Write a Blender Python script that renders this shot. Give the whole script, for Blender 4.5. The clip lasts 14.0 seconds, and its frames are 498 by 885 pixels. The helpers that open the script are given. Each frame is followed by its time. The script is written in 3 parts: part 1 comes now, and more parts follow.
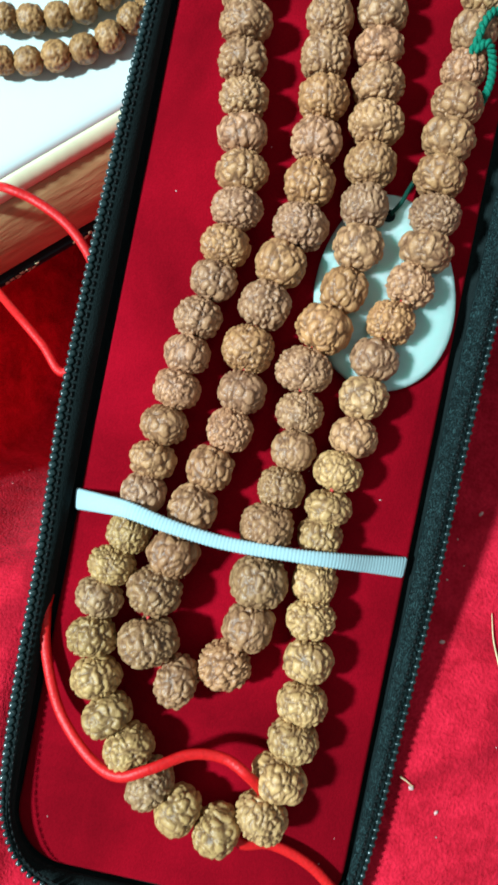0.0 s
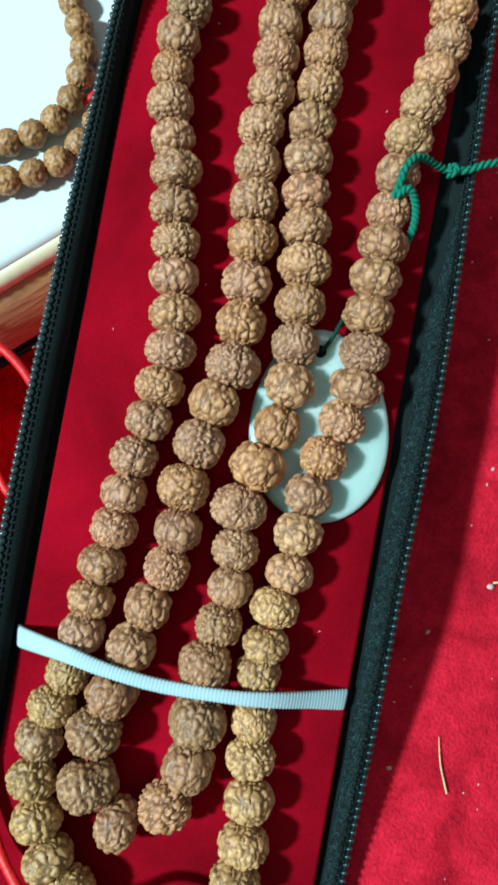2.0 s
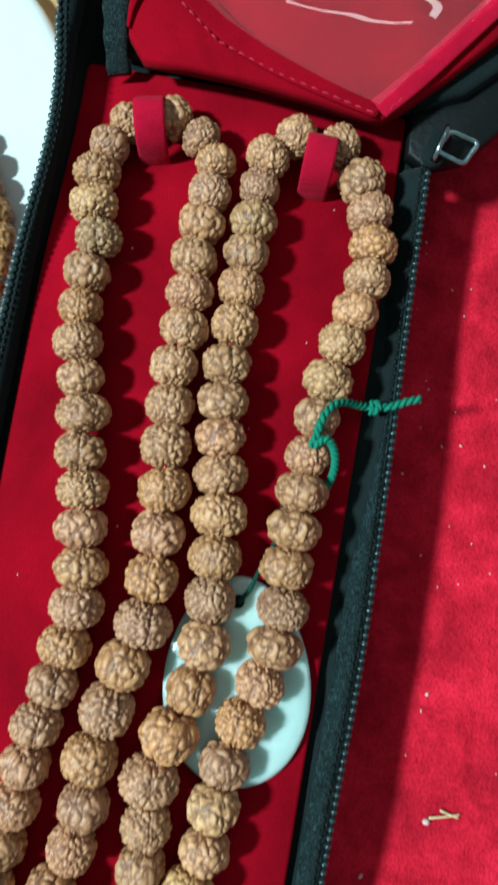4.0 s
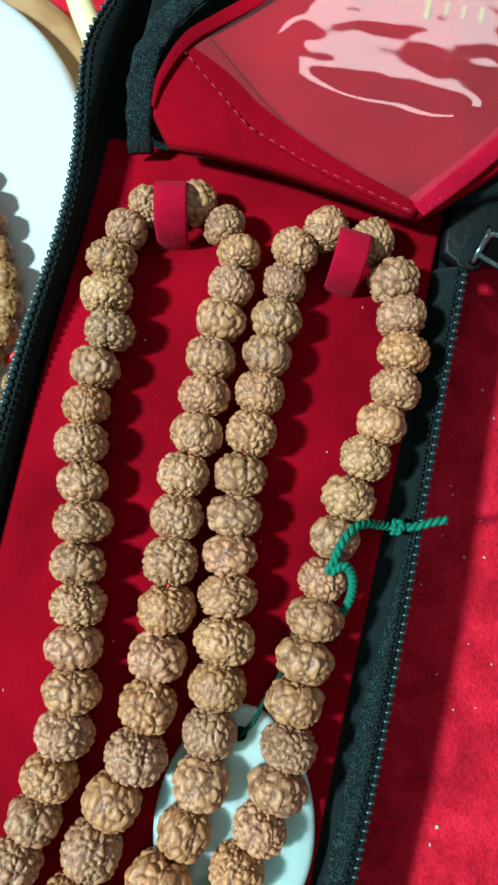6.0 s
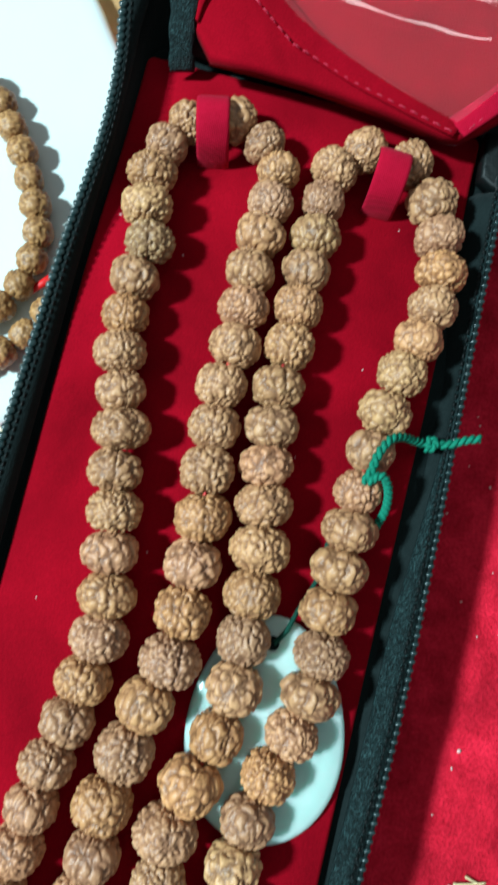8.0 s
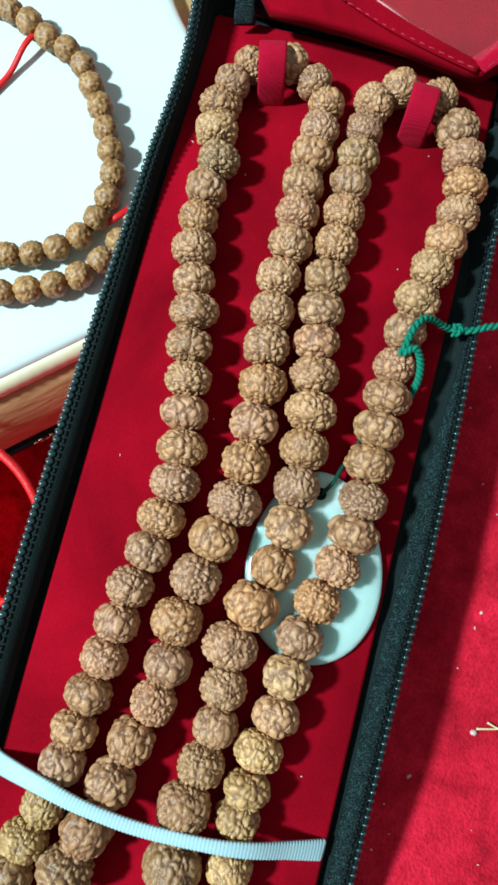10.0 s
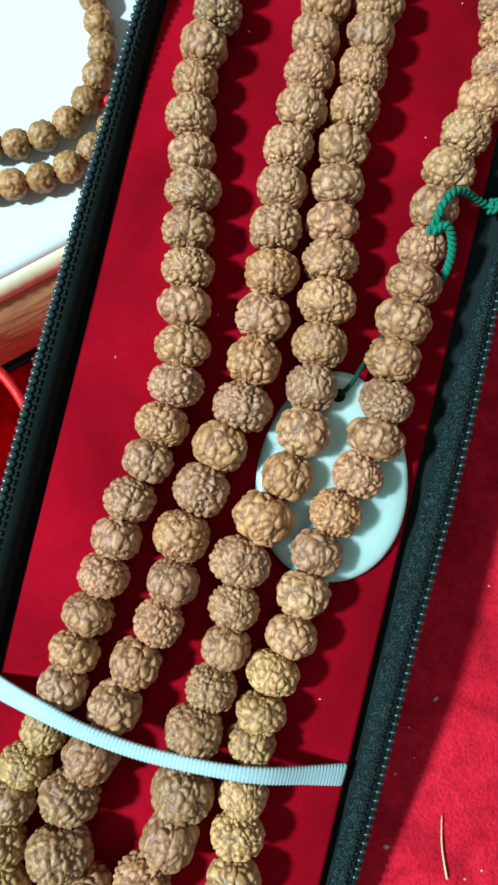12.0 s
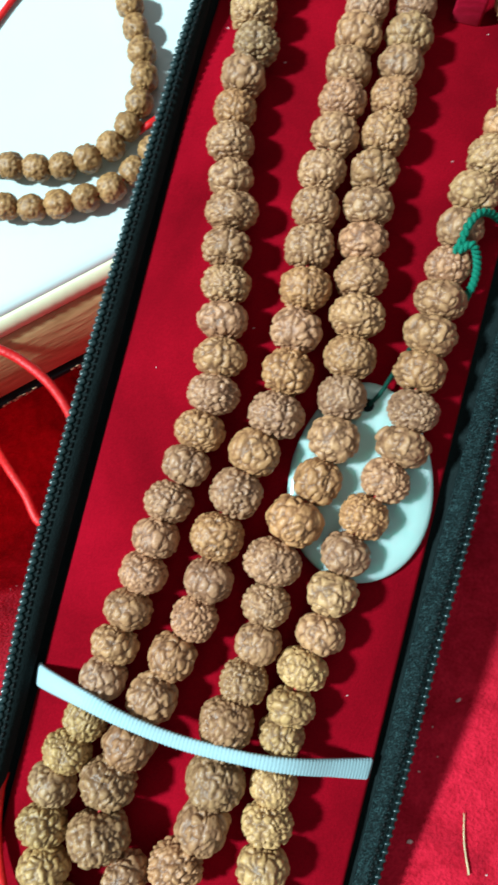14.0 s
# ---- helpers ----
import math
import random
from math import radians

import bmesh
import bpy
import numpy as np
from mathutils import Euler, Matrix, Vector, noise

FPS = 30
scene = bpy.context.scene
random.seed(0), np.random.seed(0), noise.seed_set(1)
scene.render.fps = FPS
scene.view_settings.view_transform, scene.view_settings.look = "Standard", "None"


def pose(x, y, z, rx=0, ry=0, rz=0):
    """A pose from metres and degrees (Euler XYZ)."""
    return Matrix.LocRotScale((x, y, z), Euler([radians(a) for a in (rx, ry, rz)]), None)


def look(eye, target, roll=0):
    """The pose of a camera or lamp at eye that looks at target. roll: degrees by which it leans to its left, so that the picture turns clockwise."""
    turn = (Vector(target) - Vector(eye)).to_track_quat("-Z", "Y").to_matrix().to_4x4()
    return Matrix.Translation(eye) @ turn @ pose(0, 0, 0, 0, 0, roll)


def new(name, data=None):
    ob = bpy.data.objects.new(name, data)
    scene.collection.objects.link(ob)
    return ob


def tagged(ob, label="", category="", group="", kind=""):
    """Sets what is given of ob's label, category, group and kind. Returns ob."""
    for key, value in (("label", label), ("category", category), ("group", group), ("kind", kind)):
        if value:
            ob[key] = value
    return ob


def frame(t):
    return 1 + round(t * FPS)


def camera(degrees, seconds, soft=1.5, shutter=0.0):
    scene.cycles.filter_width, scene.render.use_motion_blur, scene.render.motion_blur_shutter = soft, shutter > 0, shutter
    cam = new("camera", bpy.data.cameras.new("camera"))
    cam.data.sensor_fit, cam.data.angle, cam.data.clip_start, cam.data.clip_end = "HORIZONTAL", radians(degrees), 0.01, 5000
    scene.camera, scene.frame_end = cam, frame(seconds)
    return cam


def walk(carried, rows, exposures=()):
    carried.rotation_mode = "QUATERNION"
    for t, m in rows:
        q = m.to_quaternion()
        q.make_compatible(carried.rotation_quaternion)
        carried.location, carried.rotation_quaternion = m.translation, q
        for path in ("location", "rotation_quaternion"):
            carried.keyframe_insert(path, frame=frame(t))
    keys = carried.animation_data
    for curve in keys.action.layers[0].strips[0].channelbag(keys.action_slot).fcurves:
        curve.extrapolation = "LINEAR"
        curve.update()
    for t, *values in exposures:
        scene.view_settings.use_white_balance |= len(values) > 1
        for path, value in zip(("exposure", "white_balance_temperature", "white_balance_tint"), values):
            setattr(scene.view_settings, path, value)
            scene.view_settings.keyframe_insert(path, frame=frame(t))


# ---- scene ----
cam = camera(39.64, 14.0, soft=2.8, shutter=0.5)
PATH = [
    (0, 0.00313, -0.00118, 0.14387, 0.729, 1.018, 11.706),
    (0.5, 0.00700, 0.00425, 0.14218, 1.781, 1.781, 11.477),
    (1, 0.00891, 0.00941, 0.14113, 1.951, 1.747, 10.803),
    (1.5, 0.01030, 0.01470, 0.14316, 2.500, 1.753, 10.533),
    (2, 0.01194, 0.02289, 0.14589, 2.873, 1.245, 10.532),
    (2.5, 0.01478, 0.03099, 0.14788, 3.123, 1.365, 9.546),
    (3, 0.01490, 0.03888, 0.14826, 4.190, 1.278, 9.663),
    (3.5, 0.01477, 0.04773, 0.14625, 4.826, -0.151, 10.203),
    (3.7, 0.01588, 0.05836, 0.14397, 4.896, -0.695, 9.861),
    (5.8, 0.00867, 0.08734, 0.13365, 6.011, -1.322, 12.525),
    (6, 0.00951, 0.08821, 0.13296, 5.863, -0.960, 12.758),
    (6.5, 0.00935, 0.08776, 0.13163, 5.623, -0.895, 12.597),
    (7, 0.00830, 0.08705, 0.13236, 5.814, -1.235, 12.601),
    (7.5, 0.00658, 0.08404, 0.13350, 5.964, -1.022, 13.009),
    (8, 0.00495, 0.07139, 0.13177, 5.577, -1.812, 13.950),
    (8.5, 0.00351, 0.04877, 0.13614, 7.069, -1.814, 14.890),
    (8.7, 0.00207, 0.03831, 0.13907, 8.229, -1.302, 15.522),
    (10.8, 0.00718, 0.03764, 0.15187, 6.077, 0.770, 14.261),
    (11, 0.00608, 0.03523, 0.15020, 5.456, 1.383, 14.442),
    (11.5, 0.00487, 0.02903, 0.13851, 3.152, 1.858, 14.234),
    (12, 0.00889, 0.03274, 0.13514, 2.594, 1.426, 13.815),
    (12.5, 0.00932, 0.03361, 0.13505, 2.355, 1.326, 13.609),
    (13, 0.01082, 0.03585, 0.13706, 2.714, 1.358, 13.169),
    (13.5, 0.01087, 0.03533, 0.14131, 3.309, 1.916, 13.279),
    (14, 0.00730, 0.03071, 0.14232, 3.675, 3.180, 14.544),
]
EXPOSURE = [(0, 0.15), (0.5, 0.17), (1.0, -0.13), (1.5, -0.16), (2.0, 0.0), (2.5, 0.12), (3.0, 0.08), (6.0, 0.12), (6.5, 0.15), (8.0, 0.16), (8.5, 0.12), (11.0, 0.12), (12.5, 0.16), (14.0, 0.16)]
walk(cam, [(t, pose(*row)) for t, *row in PATH], EXPOSURE)

# ---- light: one room lamp high at the side, an added reflection panel, dim even ambient ----
world = bpy.data.worlds.new("room_dark")
scene.world = world
world.use_nodes = True
world.node_tree.nodes["Background"].inputs[0].default_value = (0.82, 1.0, 1.04, 1)
world.node_tree.nodes["Background"].inputs[1].default_value = 0.265
lamp_data = bpy.data.lights.new("ceiling_lamp", "AREA")
lamp_data.shape, lamp_data.size = "DISK", 0.24
lamp_data.energy, lamp_data.color = 133.0, (0.73, 1.0, 1.08)
lamp = new("ceiling_lamp", lamp_data)
lamp.matrix_world = look((-1.62, -0.32, 1.98), (0, 0.05, 0))

# Unseen panel light added overhead for the clear pocket to mirror.
panel_data = bpy.data.lights.new("reflection_panel", "AREA")
panel_data.shape, panel_data.size, panel_data.size_y = "RECTANGLE", 1.36, 0.3
panel_data.energy, panel_data.color = 4.0, (0.92, 1.0, 1.0)
new("reflection_panel", panel_data).matrix_world = pose(0.15, 1.59, 2.25)

MM = 0.001
PANEL = 0.0027  # top of the velvet board


# ---- materials ----
def node_material(name, rough=0.6, metal=0.0):
    m = bpy.data.materials.new(name)
    m.use_nodes = True
    nt = m.node_tree
    p = nt.nodes["Principled BSDF"]
    p.inputs["Roughness"].default_value = rough
    p.inputs["Metallic"].default_value = metal
    return m, nt, p


def add(nt, kind, **vals):
    n = nt.nodes.new(kind)
    for k, v in vals.items():
        n.inputs[k].default_value = v
    return n


def ramp(nt, fac, stops):
    r = nt.nodes.new("ShaderNodeValToRGB")
    while len(r.color_ramp.elements) < len(stops):
        r.color_ramp.elements.new(0.5)
    for e, (pos, col) in zip(r.color_ramp.elements, stops):
        e.position, e.color = pos, (*col, 1)
    nt.links.new(fac, r.inputs[0])
    return r.outputs[0]


def mix(nt, fac, a, b, how="MIX"):
    m = nt.nodes.new("ShaderNodeMix")
    m.data_type, m.blend_type = "RGBA", how
    for sock, v in ((m.inputs[0], fac), (m.inputs[6], a), (m.inputs[7], b)):
        if isinstance(v, (int, float)):
            sock.default_value = v
        elif isinstance(v, tuple):
            sock.default_value = (*v, 1)
        else:
            nt.links.new(v, sock)
    return m.outputs[2]


def tex(nt, scale, detail=4.0, kind="ShaderNodeTexNoise", coords="Object"):
    c = nt.nodes.new("ShaderNodeTexCoord")
    n = nt.nodes.new(kind)
    nt.links.new(c.outputs[coords], n.inputs["Vector"])
    n.inputs["Scale"].default_value = scale
    if kind == "ShaderNodeTexNoise":
        n.inputs["Detail"].default_value = detail
    return n


def bump(nt, p, height, strength, distance):
    b = add(nt, "ShaderNodeBump", Strength=strength, Distance=distance)
    nt.links.new(height, b.inputs["Height"])
    nt.links.new(b.outputs[0], p.inputs["Normal"])
    return b


def cloth_like(name, dark, light, rough=0.9, fine=2500, coarse=60, sheen=0.0, relief=0.35, depth=0.0004, tint=(1, 1, 1), sheen_rough=0.4, spec=0.04, nap=0):
    m, nt, p = node_material(name, rough)
    a, b = tex(nt, coarse, 5), tex(nt, fine, 3)
    col = mix(nt, 0.5, ramp(nt, a.outputs[0], ((0.3, dark), (0.7, light))), ramp(nt, b.outputs[0], ((0.3, dark), (0.7, light))))
    if nap:
        n = tex(nt, nap, 6)
        n.inputs["Distortion"].default_value = 0.8
        col = mix(nt, 1.0, col, ramp(nt, n.outputs[0], ((0.32, (0.66, 0.66, 0.66)), (0.5, (0.96, 0.96, 0.96)), (0.66, (1.18, 1.3, 1.3)))), "MULTIPLY")
    nt.links.new(col, p.inputs["Base Color"])
    p.inputs["Sheen Weight"].default_value = sheen
    p.inputs["Sheen Roughness"].default_value = sheen_rough
    p.inputs["Sheen Tint"].default_value = (*tint, 1)
    p.inputs["Specular IOR Level"].default_value = spec
    bump(nt, p, b.outputs[0], relief, depth)
    return m


velvet = cloth_like("red_velvet", (0.172, 0.0007, 0.0055), (0.325, 0.0018, 0.0105), 0.95, 3500, 55, 0.03, 0.4, 0.0003, (1, 0.2, 0.25), nap=26)
ribbon_red, nt_, p_ = node_material("red_ribbon", 0.85)
waves = []
for axis_ in ("X", "Y"):
    wv_ = tex(nt_, 900, kind="ShaderNodeTexWave")
    wv_.bands_direction = axis_
    wv_.inputs["Distortion"].default_value = 1.2
    waves.append(wv_.outputs["Color"])
weave = mix(nt_, 0.5, mix(nt_, 0.5, waves[0], waves[1]), tex(nt_, 2300, 3).outputs[0])
wear_ = ramp(nt_, tex(nt_, 180, 5).outputs[0], ((0.3, (0.75, 0.75, 0.75)), (0.7, (1, 1, 1))))
nt_.links.new(mix(nt_, 1.0, ramp(nt_, weave, ((0.2, (0.30, 0.0012, 0.013)), (0.8, (0.47, 0.005, 0.032)))), wear_, "MULTIPLY"), p_.inputs["Base Color"])
p_.inputs["Specular IOR Level"].default_value = 0.05
p_.inputs["Sheen Weight"].default_value = 0.06
p_.inputs["Sheen Tint"].default_value = (1, 0.4, 0.45, 1)
bump(nt_, p_, weave, 0.5, 0.0002)
stitch_mat = cloth_like("pink_thread", (0.36, 0.012, 0.035), (0.50, 0.035, 0.07), 0.7, 2600, 200, 0.1)
felt = cloth_like("red_felt", (0.36, 0.0058, 0.016), (0.64, 0.0145, 0.037), 0.95, 1400, 330, 0.10, 0.7, 0.0007, (1, 0.35, 0.4), nap=75)
black_fabric = cloth_like("black_fabric", (0.0045, 0.008, 0.008), (0.011, 0.0175, 0.0175), 0.7, 2600, 90, 0.05, 0.6, 0.0004)
black_tape, nt_, p_ = node_material("black_satin_tape", 0.42)
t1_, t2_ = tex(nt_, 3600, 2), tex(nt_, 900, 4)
# Satin sparkle painted as pale specks in the base colour.
painted_glint = mix(nt_, 1.0, ramp(nt_, t1_.outputs[0], ((0.46, (0.06, 0.06, 0.06)), (0.66, (1, 1, 1)))), ramp(nt_, t2_.outputs[0], ((0.35, (0.35, 0.35, 0.35)), (0.65, (1, 1, 1)))), "MULTIPLY")
nt_.links.new(mix(nt_, painted_glint, (0.0016, 0.0040, 0.0042), (0.037, 0.084, 0.086)), p_.inputs["Base Color"])
p_.inputs["Specular IOR Level"].default_value = 0.18
bump(nt_, p_, t1_.outputs[0], 1.0, 0.0007)


def bead_material(name, dark, mid, pale):
    m, nt, p = node_material(name, 0.40)
    info = nt.nodes.new("ShaderNodeObjectInfo")
    # Seed's dark groove brown, plus crevice shade painted into the colour.
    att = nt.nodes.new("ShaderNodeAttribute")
    att.attribute_name = "groove_shade"
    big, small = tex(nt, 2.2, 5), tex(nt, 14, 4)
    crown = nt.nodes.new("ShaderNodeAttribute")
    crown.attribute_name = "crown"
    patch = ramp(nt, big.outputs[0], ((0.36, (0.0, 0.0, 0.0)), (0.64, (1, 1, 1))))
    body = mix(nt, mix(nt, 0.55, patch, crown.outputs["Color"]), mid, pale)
    hue = add(nt, "ShaderNodeHueSaturation", Hue=0.5, Saturation=1.0, Value=1.0)
    mr = nt.nodes.new("ShaderNodeMapRange")
    mr.inputs["To Min"].default_value, mr.inputs["To Max"].default_value = 0.87, 1.14
    nt.links.new(info.outputs["Random"], mr.inputs["Value"])
    nt.links.new(mr.outputs[0], hue.inputs["Value"])
    tinted = mix(nt, 1.0, body, info.outputs["Color"], "MULTIPLY")
    nt.links.new(tinted, hue.inputs["Color"])
    speck = mix(nt, ramp(nt, small.outputs[0], ((0.30, (0.42, 0.42, 0.42)), (0.42, (0, 0, 0)))), hue.outputs[0], dark)
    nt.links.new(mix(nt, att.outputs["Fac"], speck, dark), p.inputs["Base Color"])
    bump(nt, p, small.outputs[0], 0.16, 0.025)
    p.inputs["Specular IOR Level"].default_value = 0.42
    return m


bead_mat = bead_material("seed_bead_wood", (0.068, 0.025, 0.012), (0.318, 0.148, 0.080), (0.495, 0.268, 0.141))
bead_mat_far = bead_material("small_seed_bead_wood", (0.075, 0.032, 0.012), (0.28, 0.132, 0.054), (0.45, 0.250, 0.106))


def plain(name, col, rough=0.5, metal=0.0, vary=0.12, scale=400, relief=0.1, depth=0.0002, spec=0.5):
    m, nt, p = node_material(name, rough, metal)
    a = tex(nt, scale, 5)
    lo, hi = tuple(c * (1 - vary) for c in col), tuple(min(1, c * (1 + vary)) for c in col)
    nt.links.new(ramp(nt, a.outputs[0], ((0.3, lo), (0.7, hi))), p.inputs["Base Color"])
    p.inputs["Specular IOR Level"].default_value = spec
    if relief:
        bump(nt, p, a.outputs[0], relief, depth)
    return m


black_lacquer = plain("black_lacquer", (0.003, 0.005, 0.005), 0.5, 0.0, 0.2, 700, 0.4, 0.0005, 0.18)
tooth_mat = plain("zip_nylon", (0.007, 0.026, 0.027), 0.30, 0.0, 0.2, 900, 0.0, spec=0.75)
metal_mat = plain("dark_nickel", (0.22, 0.33, 0.34), 0.2, 1.0, 0.2, 500, 0.05)
elastic_mat = plain("white_elastic", (0.335, 0.475, 0.505), 0.75, 0, 0.05, 2500, 0.3, 0.0002)
red_cord_mat = plain("red_satin_cord", (0.60, 0.007, 0.008), 0.45, 0, 0.15, 1500, 0.4, 0.0003, 0.3)
red_thread_mat = plain("red_thread", (0.55, 0.02, 0.015), 0.6, 0, 0.1, 2000, 0.2)
dark_green_mat = plain("dark_green_thread", (0.002, 0.045, 0.030), 0.75, 0, 0.3, 2500, 0.4, 0.0002, 0.2)
green_mat = plain("green_cotton_cord", (0.002, 0.15, 0.092), 0.75, 0, 0.35, 2500, 0.5, 0.0003, 0.2)
plate_mat = plain("white_glazed_ceramic", (0.59, 0.675, 0.655), 0.25, 0, 0.02, 30, 0.02)
plate_edge_mat = plain("cream_unglazed_edge", (0.70, 0.67, 0.44), 0.45, 0, 0.08, 120, 0.1)
straw_mat = plain("dry_straw", (0.62, 0.48, 0.26), 0.6, 0, 0.2, 900, 0.2)
lint_mat = plain("pale_lint", (0.60, 0.36, 0.34), 0.8, 0, 0.2, 900, 0.2)
gold_mat = plain("gold_foil", (0.85, 0.62, 0.08), 0.25, 1.0, 0.1, 900, 0.1)
floor_mat = plain("grey_floor", (0.30, 0.28, 0.26), 0.6, 0, 0.15, 6, 0.1)
stick_mat = plain("pale_bamboo", (0.70, 0.70, 0.36), 0.45, 0, 0.1, 90, 0.1)

jade_mat, nt_, p_ = node_material("pale_jade", 0.12)
n_ = tex(nt_, 60, 6)
nt_.links.new(ramp(nt_, n_.outputs[0], ((0.3, (0.35, 0.53, 0.49)), (0.7, (0.46, 0.62, 0.575)))), p_.inputs["Base Color"])
p_.inputs["Subsurface Weight"].default_value = 0.85
p_.inputs["Subsurface Radius"].default_value = (0.6, 1.0, 0.9)
p_.inputs["Subsurface Scale"].default_value = 0.0045

wood_mat, nt_, p_ = node_material("brown_wood", 0.55)
w_ = tex(nt_, 1, 0)
wm_ = nt_.nodes.new("ShaderNodeMapping")
wm_.inputs["Scale"].default_value = (90, 90, 700)
c_ = nt_.nodes.new("ShaderNodeTexCoord")
nt_.links.new(c_.outputs["Object"], wm_.inputs[0])
nt_.links.new(wm_.outputs[0], w_.inputs["Vector"])
w_.inputs["Detail"].default_value = 6
nt_.links.new(ramp(nt_, w_.outputs[0], ((0.3, (0.33, 0.17, 0.065)), (0.5, (0.42, 0.235, 0.10)), (0.72, (0.50, 0.30, 0.135)))), p_.inputs["Base Color"])
bump(nt_, p_, w_.outputs[0], 0.4, 0.0008)

clear_mat, nt_, p_ = node_material("clear_vinyl", 0.06)
p_.inputs["Base Color"].default_value = (0.80, 0.80, 0.80, 1)
p_.inputs["Transmission Weight"].default_value = 1.0
p_.inputs["IOR"].default_value = 1.08
p_.inputs["Coat Weight"].default_value = 1.0
p_.inputs["Coat Roughness"].default_value = 0.045
p_.inputs["Coat IOR"].default_value = 2.1
n_ = tex(nt_, 45, 3)
bump(nt_, p_, n_.outputs[0], 0.05, 0.002)


def bow(y):
    """The velvet board lies bowed: its rise in metres at y metres, dropping towards the lid."""
    return float(np.interp(y / MM, [55, 75, 100, 112, 120, 128, 136, 145, 156], [0, 0.4, 0.9, 0.5, -0.4, -1.5, -2.7, -3.4, -3.6])) * MM


def bow_mesh(bm, lowest):
    """Cut a flat board across every 6 mm and bow what lies above that height."""
    for k in range(50, 160, 6):
        bmesh.ops.bisect_plane(bm, geom=bm.verts[:] + bm.edges[:] + bm.faces[:], plane_co=(0, k * MM, 0), plane_no=(0, 1, 0))
    for v in bm.verts:
        if v.co.z > lowest:
            v.co.z += bow(v.co.y)


# ---- mesh helpers ----
def mesh_object(name, bm, mat, smooth=True):
    me = bpy.data.meshes.new(name)
    bm.normal_update()
    bm.to_mesh(me)
    bm.free()
    if mat:
        me.materials.append(mat)
    if smooth:
        me.polygons.foreach_set("use_smooth", [True] * len(me.polygons))
    return new(name, me)


def part(name, bm, mat, parent, label="", smooth=True):
    ob = mesh_object(name, bm, mat, smooth)
    ob.parent = parent
    return tagged(ob, label)


def thing(name, label, category, group="", kind=""):
    return tagged(new(name), label, category, group, kind)


def spline(pts, n):
    """n points, even in length, on a smooth curve through pts."""
    P = [Vector(p) for p in pts]
    P = [2 * P[0] - P[1]] + P + [2 * P[-1] - P[-2]]
    fine = []
    for i in range(1, len(P) - 2):
        a, b, c, d = P[i - 1 : i + 3]
        for k in range(24):
            t = k / 24
            fine.append(0.5 * (2 * b + (c - a) * t + (2 * a - 5 * b + 4 * c - d) * t * t + (3 * b - a - 3 * c + d) * t**3))
    fine.append(P[-2])
    run = [0.0]
    for a, b in zip(fine, fine[1:]):
        run.append(run[-1] + (b - a).length)
    out, j = [], 0
    for i in range(n):
        s = run[-1] * i / (n - 1)
        while j < len(run) - 2 and run[j + 1] < s:
            j += 1
        f = (s - run[j]) / max(1e-12, run[j + 1] - run[j])
        out.append(fine[j].lerp(fine[j + 1], min(1, f)))
    return out


def spline_length(pts):
    q = spline(pts, 200)
    return sum((b - a).length for a, b in zip(q, q[1:]))


def loft(bm, rings, closed_ring=True, caps=True):
    rows = [[bm.verts.new(v) for v in ring] for ring in rings]
    n = len(rows[0])
    for a, b in zip(rows, rows[1:]):
        for i in range(n if closed_ring else n - 1):
            bm.faces.new((a[i], a[(i + 1) % n], b[(i + 1) % n], b[i]))
    if caps and closed_ring:
        bm.faces.new(rows[0][::-1])
        bm.faces.new(rows[-1])
    return rows


def tube(bm, path, radius, sides=8, twist=0.0, flat=1.0):
    rings = []
    for i, p in enumerate(path):
        t = (path[min(i + 1, len(path) - 1)] - path[max(i - 1, 0)]).normalized()
        side = t.cross(Vector((0, 0, 1)))
        side = side.normalized() if side.length > 1e-6 else Vector((1, 0, 0))
        up = side.cross(t).normalized()
        r = radius(i / (len(path) - 1)) if callable(radius) else radius
        rings.append([p + r * (side * math.cos(k * math.tau / sides + twist * i) + up * flat * math.sin(k * math.tau / sides + twist * i)) for k in range(sides)])
    loft(bm, rings)


def twisted(bm, path, radius, turns, plies=2):
    """A cord of plies laid round one another."""
    n = len(path)
    for ply in range(plies):
        strand = []
        for i, p in enumerate(path):
            t = (path[min(i + 1, n - 1)] - path[max(i - 1, 0)]).normalized()
            side = t.cross(Vector((0, 0, 1))).normalized()
            up = side.cross(t)
            a = math.tau * (turns * i / (n - 1) + ply / plies)
            strand.append(p + radius * 0.5 * (side * math.cos(a) + up * math.sin(a)))
        tube(bm, strand, radius * 0.58, 7)


def slab(bm, outline, z0, z1, bevel=0.0):
    """A flat board of that outline (mm pairs), its upper edge rounded."""
    rings = []
    cx = sum(p[0] for p in outline) / len(outline)
    cy = sum(p[1] for p in outline) / len(outline)

    def ring(inset, z):
        out = []
        n = len(outline)
        for i, (x, y) in enumerate(outline):
            (ax, ay), (bx, by) = outline[i - 1], outline[(i + 1) % n]
            nx, ny = by - ay, ax - bx
            l = math.hypot(nx, ny) or 1
            out.append(((x - inset * nx / l) * MM, (y - inset * ny / l) * MM, z))
        return out

    rings.append(ring(0, z0))
    rings.append(ring(0, z1 - bevel * MM))
    if bevel:
        rings.append(ring(bevel * 0.3, z1 - bevel * 0.3 * MM))
    rings.append(ring(bevel, z1))
    loft(bm, rings)


